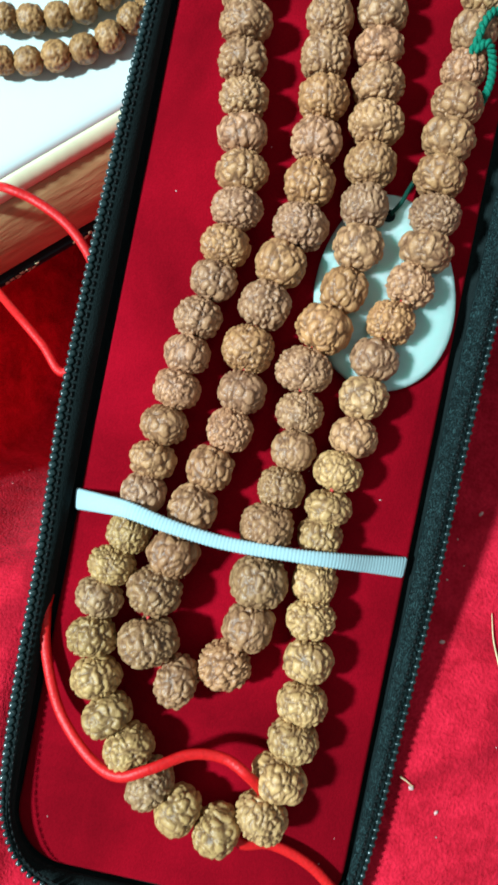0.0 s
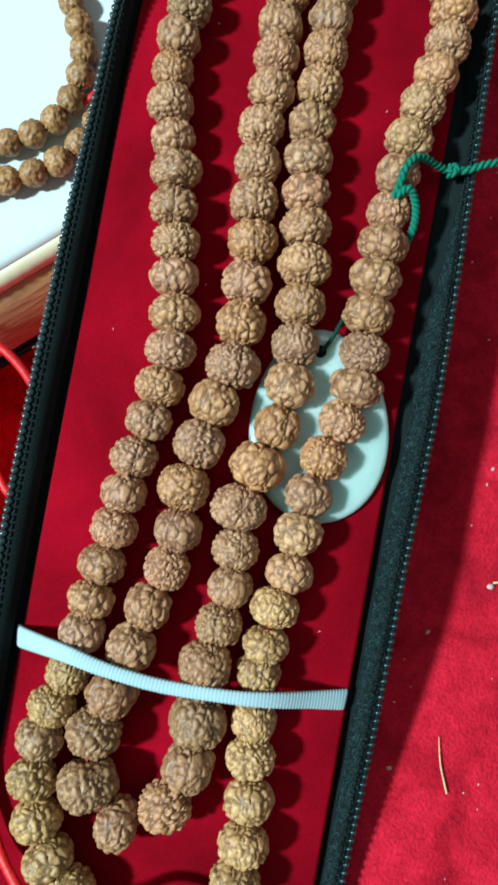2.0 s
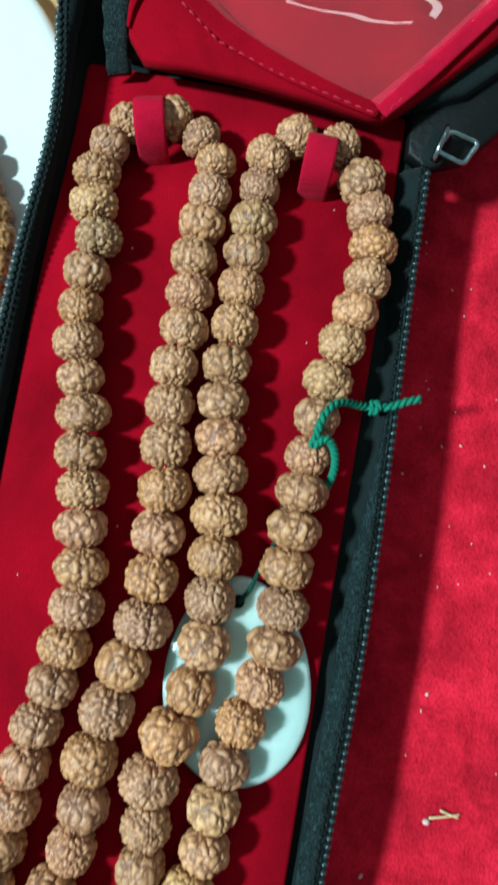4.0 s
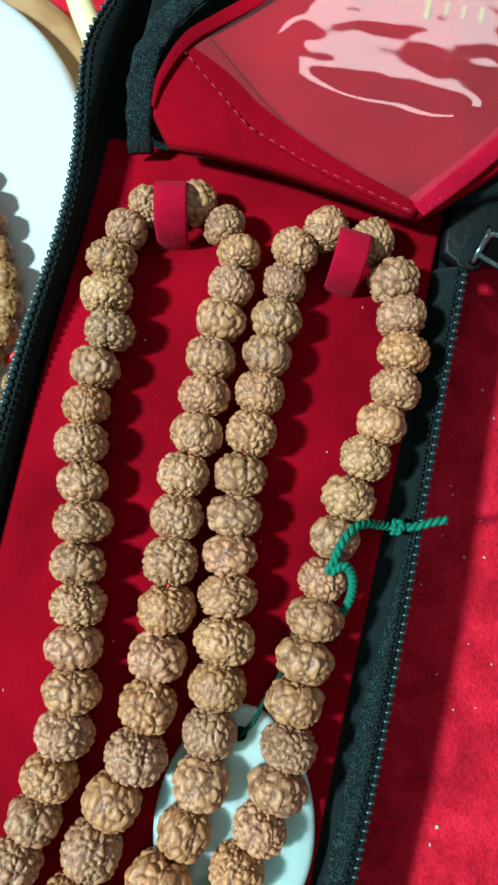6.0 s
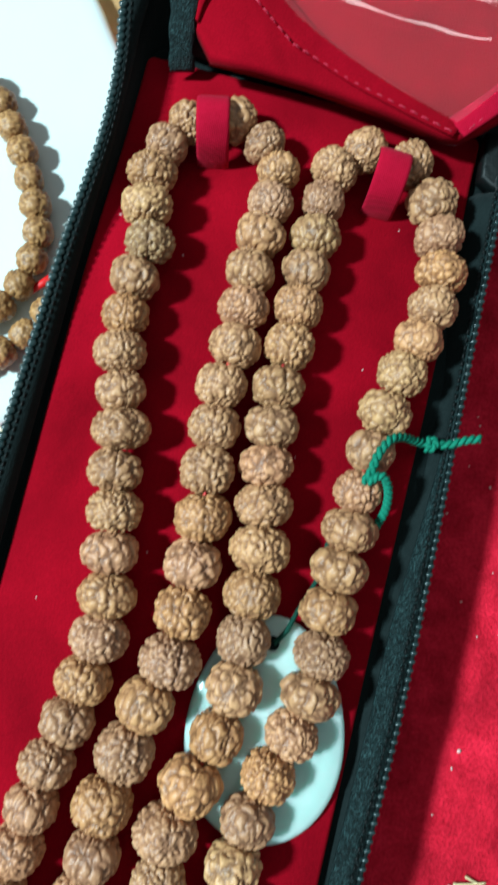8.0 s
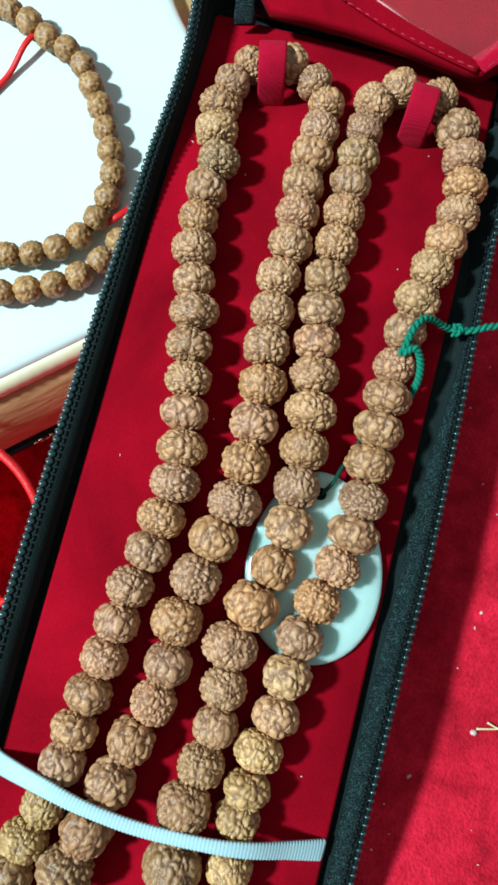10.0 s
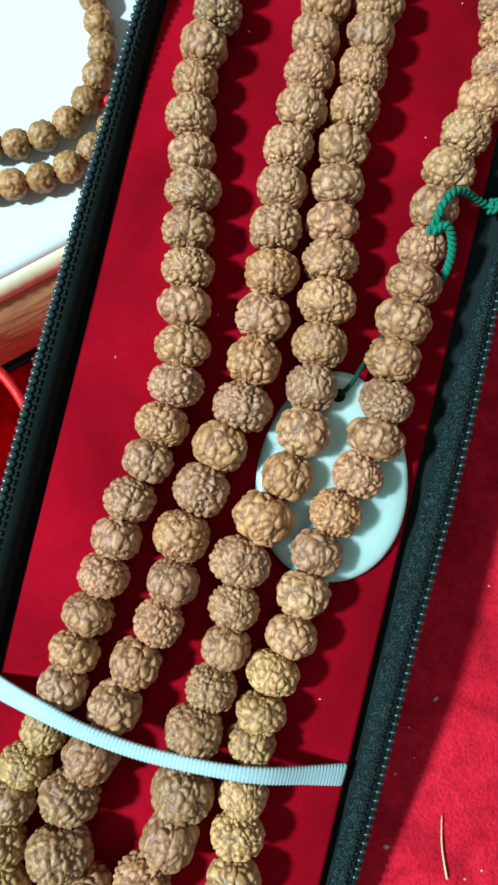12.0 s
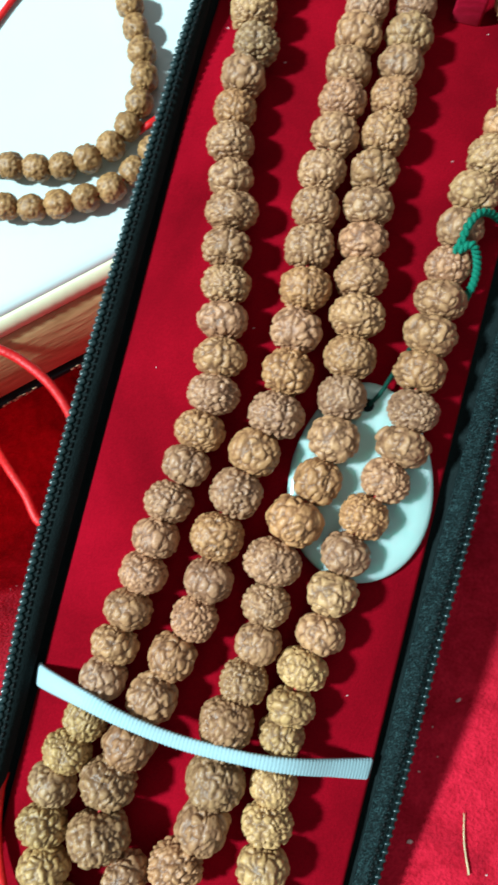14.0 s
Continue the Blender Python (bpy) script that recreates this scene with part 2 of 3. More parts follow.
def rounded_rect(x0, y0, x1, y1, r_low, r_high, steps=8):
    out = []
    for cx, cy, a0, r in ((x1 - r_low, y0 + r_low, -90, r_low), (x1 - r_high, y1 - r_high, 0, r_high), (x0 + r_high, y1 - r_high, 90, r_high), (x0 + r_low, y0 + r_low, 180, r_low)):
        for k in range(steps + 1):
            a = radians(a0 + 90 * k / steps)
            out.append((cx + r * math.cos(a), cy + r * math.sin(a)))
    return out


def smooth01(t):
    t = max(0.0, min(1.0, t))
    return t * t * (3 - 2 * t)


# ---- the room ----
def box(name, lo, hi, mat, kind="structure", label=""):
    bm = bmesh.new()
    bmesh.ops.create_cube(bm, size=1.0)
    for v in bm.verts:
        v.co = Vector([lo[i] + (v.co[i] + 0.5) * (hi[i] - lo[i]) for i in range(3)])
    ob = mesh_object(name, bm, mat, False)
    return tagged(ob, label, name.split("_")[0], "", kind)


box("floor", (-1.6, -1.6, -0.16), (1.6, 1.6, -0.137), floor_mat, label="plain grey floor beneath the red felt")


# outline of the white-topped board, in mm: a straight cut edge, the far corner rounded
TRAY_POINTS = [(-100, 35), (-78, 55), (-51, 79), (-40, 89), (-33, 99), (-30, 113), (-31, 135), (-36, 156), (-44, 171), (-52, 181), (-60, 191.5), (-70, 200), (-84, 206), (-110, 210), (-150, 206), (-200, 180), (-235, 120), (-230, 60), (-200, 10), (-175, -12), (-150, -9.6), (-100, 35)]
TRAY = [(p.x, p.y) for p in spline([Vector((x, y, 0)) for x, y in TRAY_POINTS], 361)[:-1]]
TRAY_XY = np.array(TRAY)
TRAY_NEXT = np.roll(TRAY_XY, -1, axis=0)


def tray_distance(x, y):
    """Distance from the board's outline in mm, below zero inside."""
    d = float(np.min(np.hypot(TRAY_XY[:, 0] - x, TRAY_XY[:, 1] - y)))
    (ax, ay), (bx, by) = TRAY_XY.T, TRAY_NEXT.T
    crosses = ((ay > y) != (by > y)) & (x < ax + (y - ay) / np.where(by == ay, 1e-9, by - ay) * (bx - ax))
    return -d if int(crosses.sum()) % 2 else d


def ground_z(x, y):
    """Height of the felt, x and y in mm: a soft heap under the case, falling away towards the plate."""
    z = -16.9
    z += 15.8 * smooth01((15 - y) / 78) * smooth01((x - 30) / 10)
    z += 7.0 * smooth01((-20 - y) / 50) * smooth01((-34 - x) / 10)
    z -= 43.0 * smooth01((-36 - x) / 26) * smooth01((y + 70) / 75)
    # Trough added so the felt beside the board falls into shade.
    z -= 52.0 * smooth01((-39 - x) / 12) * smooth01((y + 42) / 32) * smooth01((210 - y) / 40) * smooth01((x + 100) / 22)
    z -= 25.0 * smooth01((math.hypot(x, y - 40) - 190) / 200)
    if x < -8:
        under = smooth01((15 - tray_distance(x, y)) / 9)
        z = z * (1 - under) + min(z, -68) * under
    wob = noise.noise(Vector((x / 45, y / 45, 3.1))) * 1.2 + noise.noise(Vector((x / 17, y / 17, 7.7))) * 0.35
    return (z + wob * (1 if abs(x - 3) > 44 else 0.2)) * MM


def felt_sheet():
    bm = bmesh.new()
    xs = [-440, -380, -310, -255] + list(range(-210, 181, 3)) + [220, 280, 350, 440]
    ys = [-400, -330, -260, -200] + list(range(-150, 241, 3)) + [280, 340, 410, 480]
    grid = [[bm.verts.new((x * MM, y * MM, max(ground_z(x, y), -0.134))) for x in xs] for y in ys]
    for a, b in zip(grid, grid[1:]):
        for i in range(len(xs) - 1):
            bm.faces.new((a[i], a[i + 1], b[i + 1], b[i]))
    return tagged(mesh_object("ground_cloth", bm, felt), "bright red fuzzy felt cloth with lint specks", "cloth", "", "structure")


felt_sheet()

# ---- the zip case ----
case = thing("zip_case", "black zipped case lying open with red velvet lining", "case")

ZIP = [(-30, 200, 9), (-36, 181, 9), (-38.6, 170, 9), (-37.6, 160, 8.5), (-35.6, 148, 8), (-34.8, 133, 8), (-36.2, 113, 7.5), (-36.8, 95, 7), (-37.4, 70, 7), (-37.9, 30, 7), (-37.6, 0, 7), (-36.0, -28, 7), (-35.2, -53, 7), (-34.0, -72, 7), (-32.2, -83, 7), (-27, -91.5, 6.5), (-18, -95.5, 6), (0, -98, 5), (20, -99, 4), (32.5, -96.5, 4), (38.4, -90, 4), (40.8, -77, 4), (41.9, -55, 4), (43.1, -22, 4), (43.6, 12, 4), (44.4, 40, 4), (44.2, 65, 4), (43.6, 90, 4), (42.8, 120, 4), (42.2, 146, 4.5)]
zip_path = spline([Vector(p) * MM for p in ZIP], 420)
BOARD = [(x - (y + 90) / 245 * 2.2 if x < 0 else x, y) for x, y in rounded_rect(-30.9, -92.0, 36.9, 157, 11, 1.5)]


def board_edge(p):
    """Nearest place on the velvet board's outline."""
    best, place = 1e9, None
    n = len(BOARD)
    for i in range(n):
        a, b = Vector(BOARD[i]), Vector(BOARD[(i + 1) % n])
        q = Vector((p.x / MM, p.y / MM))
        f = max(0, min(1, (q - a).dot(b - a) / max(1e-9, (b - a).length_squared)))
        c = a.lerp(b, f)
        if (q - c).length < best:
            best, place = (q - c).length, c
    return Vector((place.x * MM, place.y * MM, 0))


def case_body():
    """Soft wall from the zip down to the board and round the outside to the base."""
    wall, ribbon, base = bmesh.new(), bmesh.new(), bmesh.new()
    rings, strips = [], []
    for i in range(0, 420, 2):
        p = zip_path[i]
        t = zip_path[min(i + 1, 419)] - zip_path[max(i - 1, 0)]
        t.z = 0
        t.normalize()
        out = Vector((-t.y, t.x, 0)) * -1  # away from the board
        e = board_edge(p)
        if p.y > 0.157:
            e = Vector((min(e.x, p.x + 0.008), p.y, 0))
        d = (Vector((p.x, p.y, 0)) - e).length
        inw = -out
        wob = noise.noise(Vector((i * 0.11, 2.0, 0))) * 0.0004
        rings.append([
            e + inw * 0.002 + Vector((0, 0, -0.0155)),
            Vector((p.x, p.y, -0.0150)) + inw * 0.002,
            Vector((p.x, p.y, -0.009)) + out * 0.0008,
            Vector((p.x, p.y, p.z - 0.003)) + out * 0.0003,
            Vector((p.x, p.y, p.z - 0.0012)) + inw * 0.0006,
            Vector((p.x, p.y, p.z - 0.0022 + wob)) + inw * d * 0.35,
            Vector((p.x, p.y, min(p.z, 0.004) - 0.0036 + wob)) + inw * d * 0.78,
            e + inw * 0.0005 + Vector((0, 0, -0.004)),
            e + inw * 0.003 + Vector((0, 0, -0.0045)),
        ])
        a, b = 0.0005, min(0.0050, d * 0.74)
        if p.x > 0:
            b *= 1 - 0.72 * smooth01((p.y - 0.050) / 0.05)
        rise = 0.0004 if p.x < 0 else 0.0
        strips.append([Vector((p.x, p.y, p.z - 0.0006 + rise * 0.6)) + inw * a, Vector((p.x, p.y, p.z - 0.0003 + rise)) + inw * (a + b) * 0.5, Vector((p.x, p.y, p.z - (0.0030 if p.x < 0 else 0.0014) + wob)) + inw * b,
                       Vector((p.x, p.y, p.z - (0.0035 if p.x < 0 else 0.0019) + wob)) + inw * b, Vector((p.x, p.y, p.z - 0.0013)) + inw * a])
    loft(wall, rings)
    loft(ribbon, strips[118:])
    inner = bmesh.new()
    loft(inner, strips[:119])
    part("zip_tape", inner, black_fabric, case, "smooth black zip tape")
    slab(base, rounded_rect(-33.5, -94, 40.5, 161, 12, 4), -0.0163, 0.0004, 1.0)
    part("case_wall", wall, black_fabric, case, "black woven fabric wall")
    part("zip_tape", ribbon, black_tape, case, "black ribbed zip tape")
    bow_mesh(base, -0.01)
    part("case_base", base, black_fabric, case, "black padded base")


case_body()
bm = bmesh.new()
slab(bm, BOARD, 0.0006, PANEL, 0.8)
bow_mesh(bm, -1)
part("velvet_board", bm, velvet, case, "deep red velvet board")


def zipper():
    """Moulded zip teeth on the edge of the tape: the long sides are single teeth, the rest one joined chain."""
    chain = new("zipper")
    chain.parent = case
    tooth = bmesh.new()
    rings = []
    for x, r in ((-0.55, 0.22), (-0.4, 0.42), (-0.05, 0.50), (0.2, 0.54), (0.42, 0.46), (0.55, 0.2)):
        rings.append([Vector((x, 1.2 * r * math.cos(a), 1.05 * r * math.sin(a))) * MM for a in (k * math.tau / 6 for k in range(6))])
    loft(tooth, rings)
    me = bpy.data.meshes.new("zip_tooth")
    tooth.normal_update()
    tooth.to_mesh(me)
    tooth.free()
    me.materials.append(tooth_mat)
    me.polygons.foreach_set("use_smooth", [True] * len(me.polygons))
    length = sum((b - a).length for a, b in zip(zip_path, zip_path[1:]))
    n = int(length / 0.0016)
    pts = spline([Vector(p) * MM for p in ZIP], n)
    rest_v, rest_f = [], []
    for i in range(1, n - 1):
        t = (pts[i + 1] - pts[i - 1]).normalized()
        out = Vector((t.y, -t.x, 0)).normalized() * 1.0
        m = Matrix(((out.x, t.x, 0, pts[i].x), (out.y, t.y, 0, pts[i].y), (out.z, t.z, 1, pts[i].z - (0.0001 if pts[i].x < 0 else 0.0007)), (0, 0, 0, 1))) @ pose(0, 0, 0, 0, random.uniform(-4, 4), random.uniform(-4, 4) + (30 if pts[i].x < 0 else 12))
        if -0.075 < pts[i].y < 0.160:
            ob = new("zip_tooth", me)
            ob.parent = chain
            ob.matrix_basis = m @ Matrix.Diagonal((*((1.5, 1.42, 1.35) if pts[i].x < 0 else (1.2, 0.70, 1.08)), 1))
        else:
            k = len(rest_v)
            rest_v += [m @ v.co for v in me.vertices]
            rest_f += [[k + j for j in f.vertices] for f in me.polygons]
    me2 = bpy.data.meshes.new("zip_teeth_rest")
    me2.from_pydata([tuple(v) for v in rest_v], [], rest_f)
    me2.materials.append(tooth_mat)
    me2.polygons.foreach_set("use_smooth", [True] * len(me2.polygons))
    ob = new("zip_teeth", me2)
    ob.parent = chain
    tagged(ob, kind="stuff")
    core = bmesh.new()
    tube(core, [p + Vector((0, 0, -0.0009)) for p in pts[::2]], 0.00042, 6)
    part("zip_core", core, black_fabric, chain, "black core cord under the teeth")
    stitch = bmesh.new()
    for i in range(1, n - 1):
        t = (pts[i + 1] - pts[i - 1]).normalized()
        inw = Vector((-t.y, t.x, 0)).normalized()
        c = pts[i] + inw * 0.0016 + Vector((0, 0, 0.0002 if pts[i].x < 0 else -0.0003))
        tube(stitch, [c - t * 0.00055, c + Vector((0, 0, 0.00018)), c + t * 0.00055], 0.00022, 5)
    part("zip_stitch", stitch, black_lacquer, chain, "black stitch line")


zipper()


def slider():
    """Zip slider with its ring pull."""
    top = new("zip_slider")
    top.parent = case
    top.matrix_basis = pose(0.0428, 0.1475, 0.0055, 0, 0, -14)
    bm = bmesh.new()
    slab(bm, rounded_rect(-2.4, -4, 2.4, 4, 2.0, 1.4, 5), -0.0012, 0.0008, 0.6)
    part("slider_body", bm, black_fabric, top, "black lacquered slider")
    bm = bmesh.new()
    q = spline([Vector(v) * MM for v in ((0.3, 4.5, 1.2), (0.3, 2.5, 3.4), (0.3, -1.5, 3.2), (0.3, -3.5, 1.2))], 14)
    tube(bm, q, 0.0006, 8)
    part("slider_bridge", bm, metal_mat, top)
    bm = bmesh.new()
    turn = Matrix.Rotation(radians(14), 3, "Z")
    corners = [(-0.3, -2.0), (0.8, 0.6), (1.9, 2.4), (4.4, 1.9), (7.4, 0.9), (6.4, -1.6), (5.2, -3.6), (2.5, -3.0)]
    q = spline([turn @ (Vector((x, y, 2.6)) * MM) for x, y in corners + corners[:1]], 48)
    tube(bm, q, 0.0006, 8)
    part("ring_pull", bm, metal_mat, top, "bent metal ring pull")


slider()


def strap(name, mat, path, widths, thick, parent, label, lean=0.0, ribs=0):
    """A ribbon along path (mm), with that width at its ends and middle."""
    n = 60 if not ribs else ribs * 4
    q = spline([Vector(p) * MM for p in path], n)
    bm = bmesh.new()
    rings = []
    for i, p in enumerate(q):
        t = (q[min(i + 1, n - 1)] - q[max(i - 1, 0)]).normalized()
        f = i / (n - 1)
        w = np.interp(f, [0, 0.12, 0.35, 0.65, 0.88, 1], widths) * MM / 2
        side = Vector((t.y, -t.x, 0))
        side = side.normalized() if side.length > 0.2 else Vector((1, 0, 0))
        if not ribs:
            side = Vector((math.cos(radians(lean)), math.sin(radians(lean)), 0))
        up = side.cross(t).normalized()
        if up.z < 0:
            up = -up
        r = 1 + (0.07 if ribs and i % 4 < 2 else 0)
        w *= 1 + (0.075 if ribs and i % 4 < 2 else 0)
        h = thick * MM / 2 * r
        rings.append([p - side * w - up * h * 0.5, p - side * w + up * h * 0.5, p - side * w * 0.8 + up * h, p + up * h * 1.1, p + side * w * 0.8 + up * h, p + side * w + up * h * 0.5, p + side * w - up * h * 0.5, p - up * h])
    loft(bm, rings)
    return part(name, bm, mat, parent, label)


for cx, lean, fy in ((-15.5, 12, 134.6), (20.2, -2, 132.8)):
    ux, uy = -math.sin(radians(lean)), math.cos(radians(lean))
    base = (cx + (1.6 if lean > 10 else -1.0), fy)
    prof = ((2.0, 2.4), (2.2, 5.5), (3.2, 9.6), (5.6, 12.3), (8.6, 12.9), (11.0, 11.4), (12.2, 8.0), (12.6, 2.4))
    strap("ribbon_loop", ribbon_red, [(base[0] + ux * s, base[1] + uy * s, z + 0.8 * bow(0.138) / MM) for s, z in prof], [6.2] * 6, 0.7, case, "red ribbon loop holding the beads", lean)

strap("elastic_band", elastic_mat, [(-31.8, -18.3, 2.6), (-30.4, -18.1, 4.6), (-25.4, -17.6, 8.6), (-19.5, -17.3, 12.3), (-11, -18.6, 13.2), (0, -19.6, 13.0), (13, -19.2, 12.9), (21, -18.8, 11.3), (29, -18.6, 6.8), (35.2, -18.4, 3.4), (36.2, -18.4, 2.6)], [4.1, 3.5, 2.5, 2.4, 3.2, 4.0], 1.0, case, "white ribbed elastic band", 0, 104)


def lid():
    """Open lid: black shell, red lining, taped clear pocket."""
    top = new("lid")
    top.parent = case
    tagged(top, "open lid with red lining and clear pocket")
    # the lining rises a little away from the hinge
    def lift(bm):
        for v in bm.verts:
            f = smooth01((v.co.y - 0.150) / 0.09)
            v.co.z += 0.004 * f + noise.noise(Vector((v.co.x * 40, v.co.y * 40, 5))) * 0.0006
    low = [(12, 218), (2, 197), (-10.5, 183.5), (-16.5, 178.5), (-20.8, 173.5), (-23.4, 165), (-22.9, 158.2), (-19.0, 153.2), (-10, 153.2), (0, 152.9), (14, 151.4), (27.5, 149.4), (30.5, 149.5), (34.5, 152.8), (42.3, 160.7), (58, 178), (72, 196), (60, 240), (26, 244)]
    bm = bmesh.new()
    slab(bm, low[::1], 0.0062, 0.0094, 0.8)
    bmesh.ops.triangulate(bm, faces=[f for f in bm.faces if len(f.verts) > 4])
    lift(bm)
    part("lid_lining", bm, velvet, top, "red velvet lid lining")
    shell = [(-29.5, 202), (-29.6, 178), (-29, 163), (-27.5, 158.5), (-20, 157.5), (10, 157.8), (30, 157.5), (38, 156.2), (47, 160), (63, 176), (78, 196), (66, 246), (10, 258), (-26, 246)]
    bm = bmesh.new()
    slab(bm, [(36.9, 158), (37.6, 147), (42, 144.6), (50, 148), (60, 160), (66, 174), (58, 178)], -0.001, 0.0028, 0.8)
    part("corner_gusset", bm, black_lacquer, top, "black folded corner fabric")
    bm = bmesh.new()
    slab(bm, shell, 0.0005, 0.0060, 1.2)
    bmesh.ops.triangulate(bm, faces=[f for f in bm.faces if len(f.verts) > 4])
    part("lid_shell", bm, black_fabric, top, "black lid shell")
    # the binding is drawn together by its thread, so it lies in small puckers
    course = spline([Vector(p) for p in ((-24.8, 153.2, 2.4), (-25.6, 156.8, 6.6), (-26.6, 166.6, 9.6), (-25.2, 173.6, 10.4), (-22.4, 179.4, 10.8), (-16.5, 187.5, 11.2), (-9, 197, 11.6), (-2, 208, 12))], 64)
    bm = bmesh.new()
    rings = []
    for i, p in enumerate(course):
        t = (course[min(i + 1, 63)] - course[max(i - 1, 0)]).normalized()
        side = Vector((t.y, -t.x, 0)).normalized()
        pucker = math.sin(i * 1.15 + 1.6 * noise.noise(Vector((i * 0.17, 3, 1))))
        half = 2.45 + 0.16 * pucker + 0.35 * noise.noise(Vector((i * 0.12, 8, 2)))
        row = []
        for f, h in ((-1, -0.5), (-1, 0.1), (-0.6, 0.5), (-0.2, 0.62), (0.2, 0.62), (0.6, 0.5), (1, 0.1), (1, -0.5)):
            lift_ = 0.42 * pucker * (1 - 0.4 * abs(f)) if h > 0 else 0
            row.append((p + side * f * half + Vector((0, 0, h + lift_ + 0.25 * noise.noise(Vector((i * 0.4, f * 2, 6)))))) * MM)
        rings.append(row)
    loft(bm, rings)
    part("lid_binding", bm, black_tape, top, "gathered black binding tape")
    # tapes of the pocket
    strap("pocket_tape", velvet, [(-19.5, 174.4, 10.2), (-10, 166.9, 10.3), (-2, 161.0, 10.2), (6, 157.2, 10.2), (14, 154.5, 10.1), (22, 152.2, 10.0), (29.6, 150.3, 9.9)], [5.6, 5.6, 5.2, 4.4, 3.4, 2.8], 0.5, top, "red stitched edging tape", 62)
    strap("pocket_tape", ribbon_red, [(29.2, 150.8, 9.9), (35.5, 158, 10.4), (42.5, 167.2, 11), (52, 180, 11.6), (62, 194, 12)], [4.6] * 6, 0.5, top, "red stitched edging tape", -36)
    strap("pocket_tape", velvet, [(-23.0, 159.0, 9.7), (-22.6, 165.0, 10.4), (-19.4, 172.8, 11.0), (-13.6, 178.6, 11.3), (-8.8, 183.0, 11.6), (2, 194.5, 12)], [0.8, 1.8, 2.6, 2.9, 3, 3], 0.6, top, "red folded edging tape", -40)
    bm = bmesh.new()
    for a, b in (((-20.4, 171.2), (-4.6, 158.9)), ((-4.6, 158.9), (8, 154.5)), ((8, 154.5), (29, 149.6)), ((31.4, 150.8), (62, 192))):
        a, b = Vector((*a, 0)), Vector((*b, 0))
        n = int((b - a).length / 2.2)
        for k in range(n):
            p, q = a.lerp(b, (k + 0.15) / n) * MM, a.lerp(b, (k + 0.8) / n) * MM
            z = 0.0105 + 0.0012 * smooth01((p.y - 0.15) / 0.05)
            tube(bm, [p + Vector((0, 0, z - 0.0003)), (p + q) / 2 + Vector((0, 0, z - 0.0001)), q + Vector((0, 0, z - 0.0003))], 0.00013, 5)
    part("tape_stitches", bm, stitch_mat, top, "red stitching")
    # wrinkled clear sheet
    bm = bmesh.new()
    corner, e1, e2 = Vector((29.2, 151.6)), Vector((-47.5, 20.5)), Vector((33, 43))
    N = 64
    rows = []
    for i in range(N + 1):
        row = []
        for j in range(N + 1):
            q = corner + e1 * (i / N) + e2 * (j / N)
            q.y -= 2.4 * math.sin(math.pi * i / N) * (1 - j / N)
            edge = min(i, N - i, j, N - j) / N
            crest = 164.6 + 0.13 * q.x - 0.0065 * max(0, q.x - 12) ** 2
            fold = 0.95 * math.exp(-(((q.y - crest) / 4.8) ** 2)) + 0.30 * math.exp(-(((q.y - crest + 8) / 2.6) ** 2))
            loop = 0.5 * math.exp(-(((q.x + 3 - 0.25 * (q.y - 178)) / 4) ** 2 + ((q.y - 179) / 8) ** 2))
            wave = smooth01(edge * 5) * (0.5 + fold + loop + 0.14 * noise.noise(Vector((q.x / 16, q.y / 10, 4))) + 0.05 * noise.noise(Vector((q.x / 6, q.y / 2.6, 9))))
            row.append(bm.verts.new((q.x * MM, q.y * MM, (10.5 + 4.4 * j / N + wave) * MM)))
        rows.append(row)
    for a, b in zip(rows, rows[1:]):
        for k in range(N):
            bm.faces.new((a[k], a[k + 1], b[k + 1], b[k]))
    ob = part("clear_pocket", bm, clear_mat, top, "wrinkled clear plastic pocket")
    ob.visible_shadow = False
    bm = bmesh.new()
    for x, y, w, h in ((23.4, 188.5, 1.0, 4.0), (27.0, 189.5, 0.8, 2.4), (30.2, 189.5, 0.8, 2.6), (33.6, 189.8, 0.9, 3.0)):
        slab(bm, rounded_rect(x - w / 2, y - h / 2, x + w / 2, y + h / 2, 0.2, 0.2, 2), 0.0118, 0.0120)
    part("foil_print", bm, gold_mat, top, "gold foil bars printed on the lining")


lid()

# ---- the long necklace of seed beads ----
OUTER_LEFT = [(-20.3, 142.0, 9.0), (-23.3, 136.5, 8.7), (-24.3, 129.6, 9.9), (-23.3, 122.5, 10.3), (-20.9, 115.6, 9.6), (-21.8, 108.3, 9.5), (-21.6, 101.3, 8.9), (-20.6, 94.3, 9.9), (-18.9, 87.5, 9.3), (-17.0, 80.8, 10.8), (-16.1, 73.4, 10.4), (-14.2, 66.4, 10.2), (-13.2, 59.3, 10.4), (-11.7, 52.0, 10.9), (-11.2, 44.7, 10.7), (-12.0, 37.1, 10.3), (-12.9, 29.9, 10.1), (-14.5, 22.1, 9.8), (-15.1, 14.7, 9.7), (-15.7, 7.5, 9.9), (-16.7, 0.1, 9.9), (-17.5, -7.1, 9.7), (-18.0, -13.8, 9.5), (-19.1, -22.2, 9.1), (-21.1, -29.0, 9.9), (-22.3, -35.8, 9.8), (-22.0, -43.5, 10.2), (-19.6, -51.0, 10.5), (-15.9, -57.7, 10.7), (-10.5, -63.2, 11.0), (-5.0, -69.1, 11.0), (1.4, -73.1, 10.6), (9.6, -75.2, 10.6)]
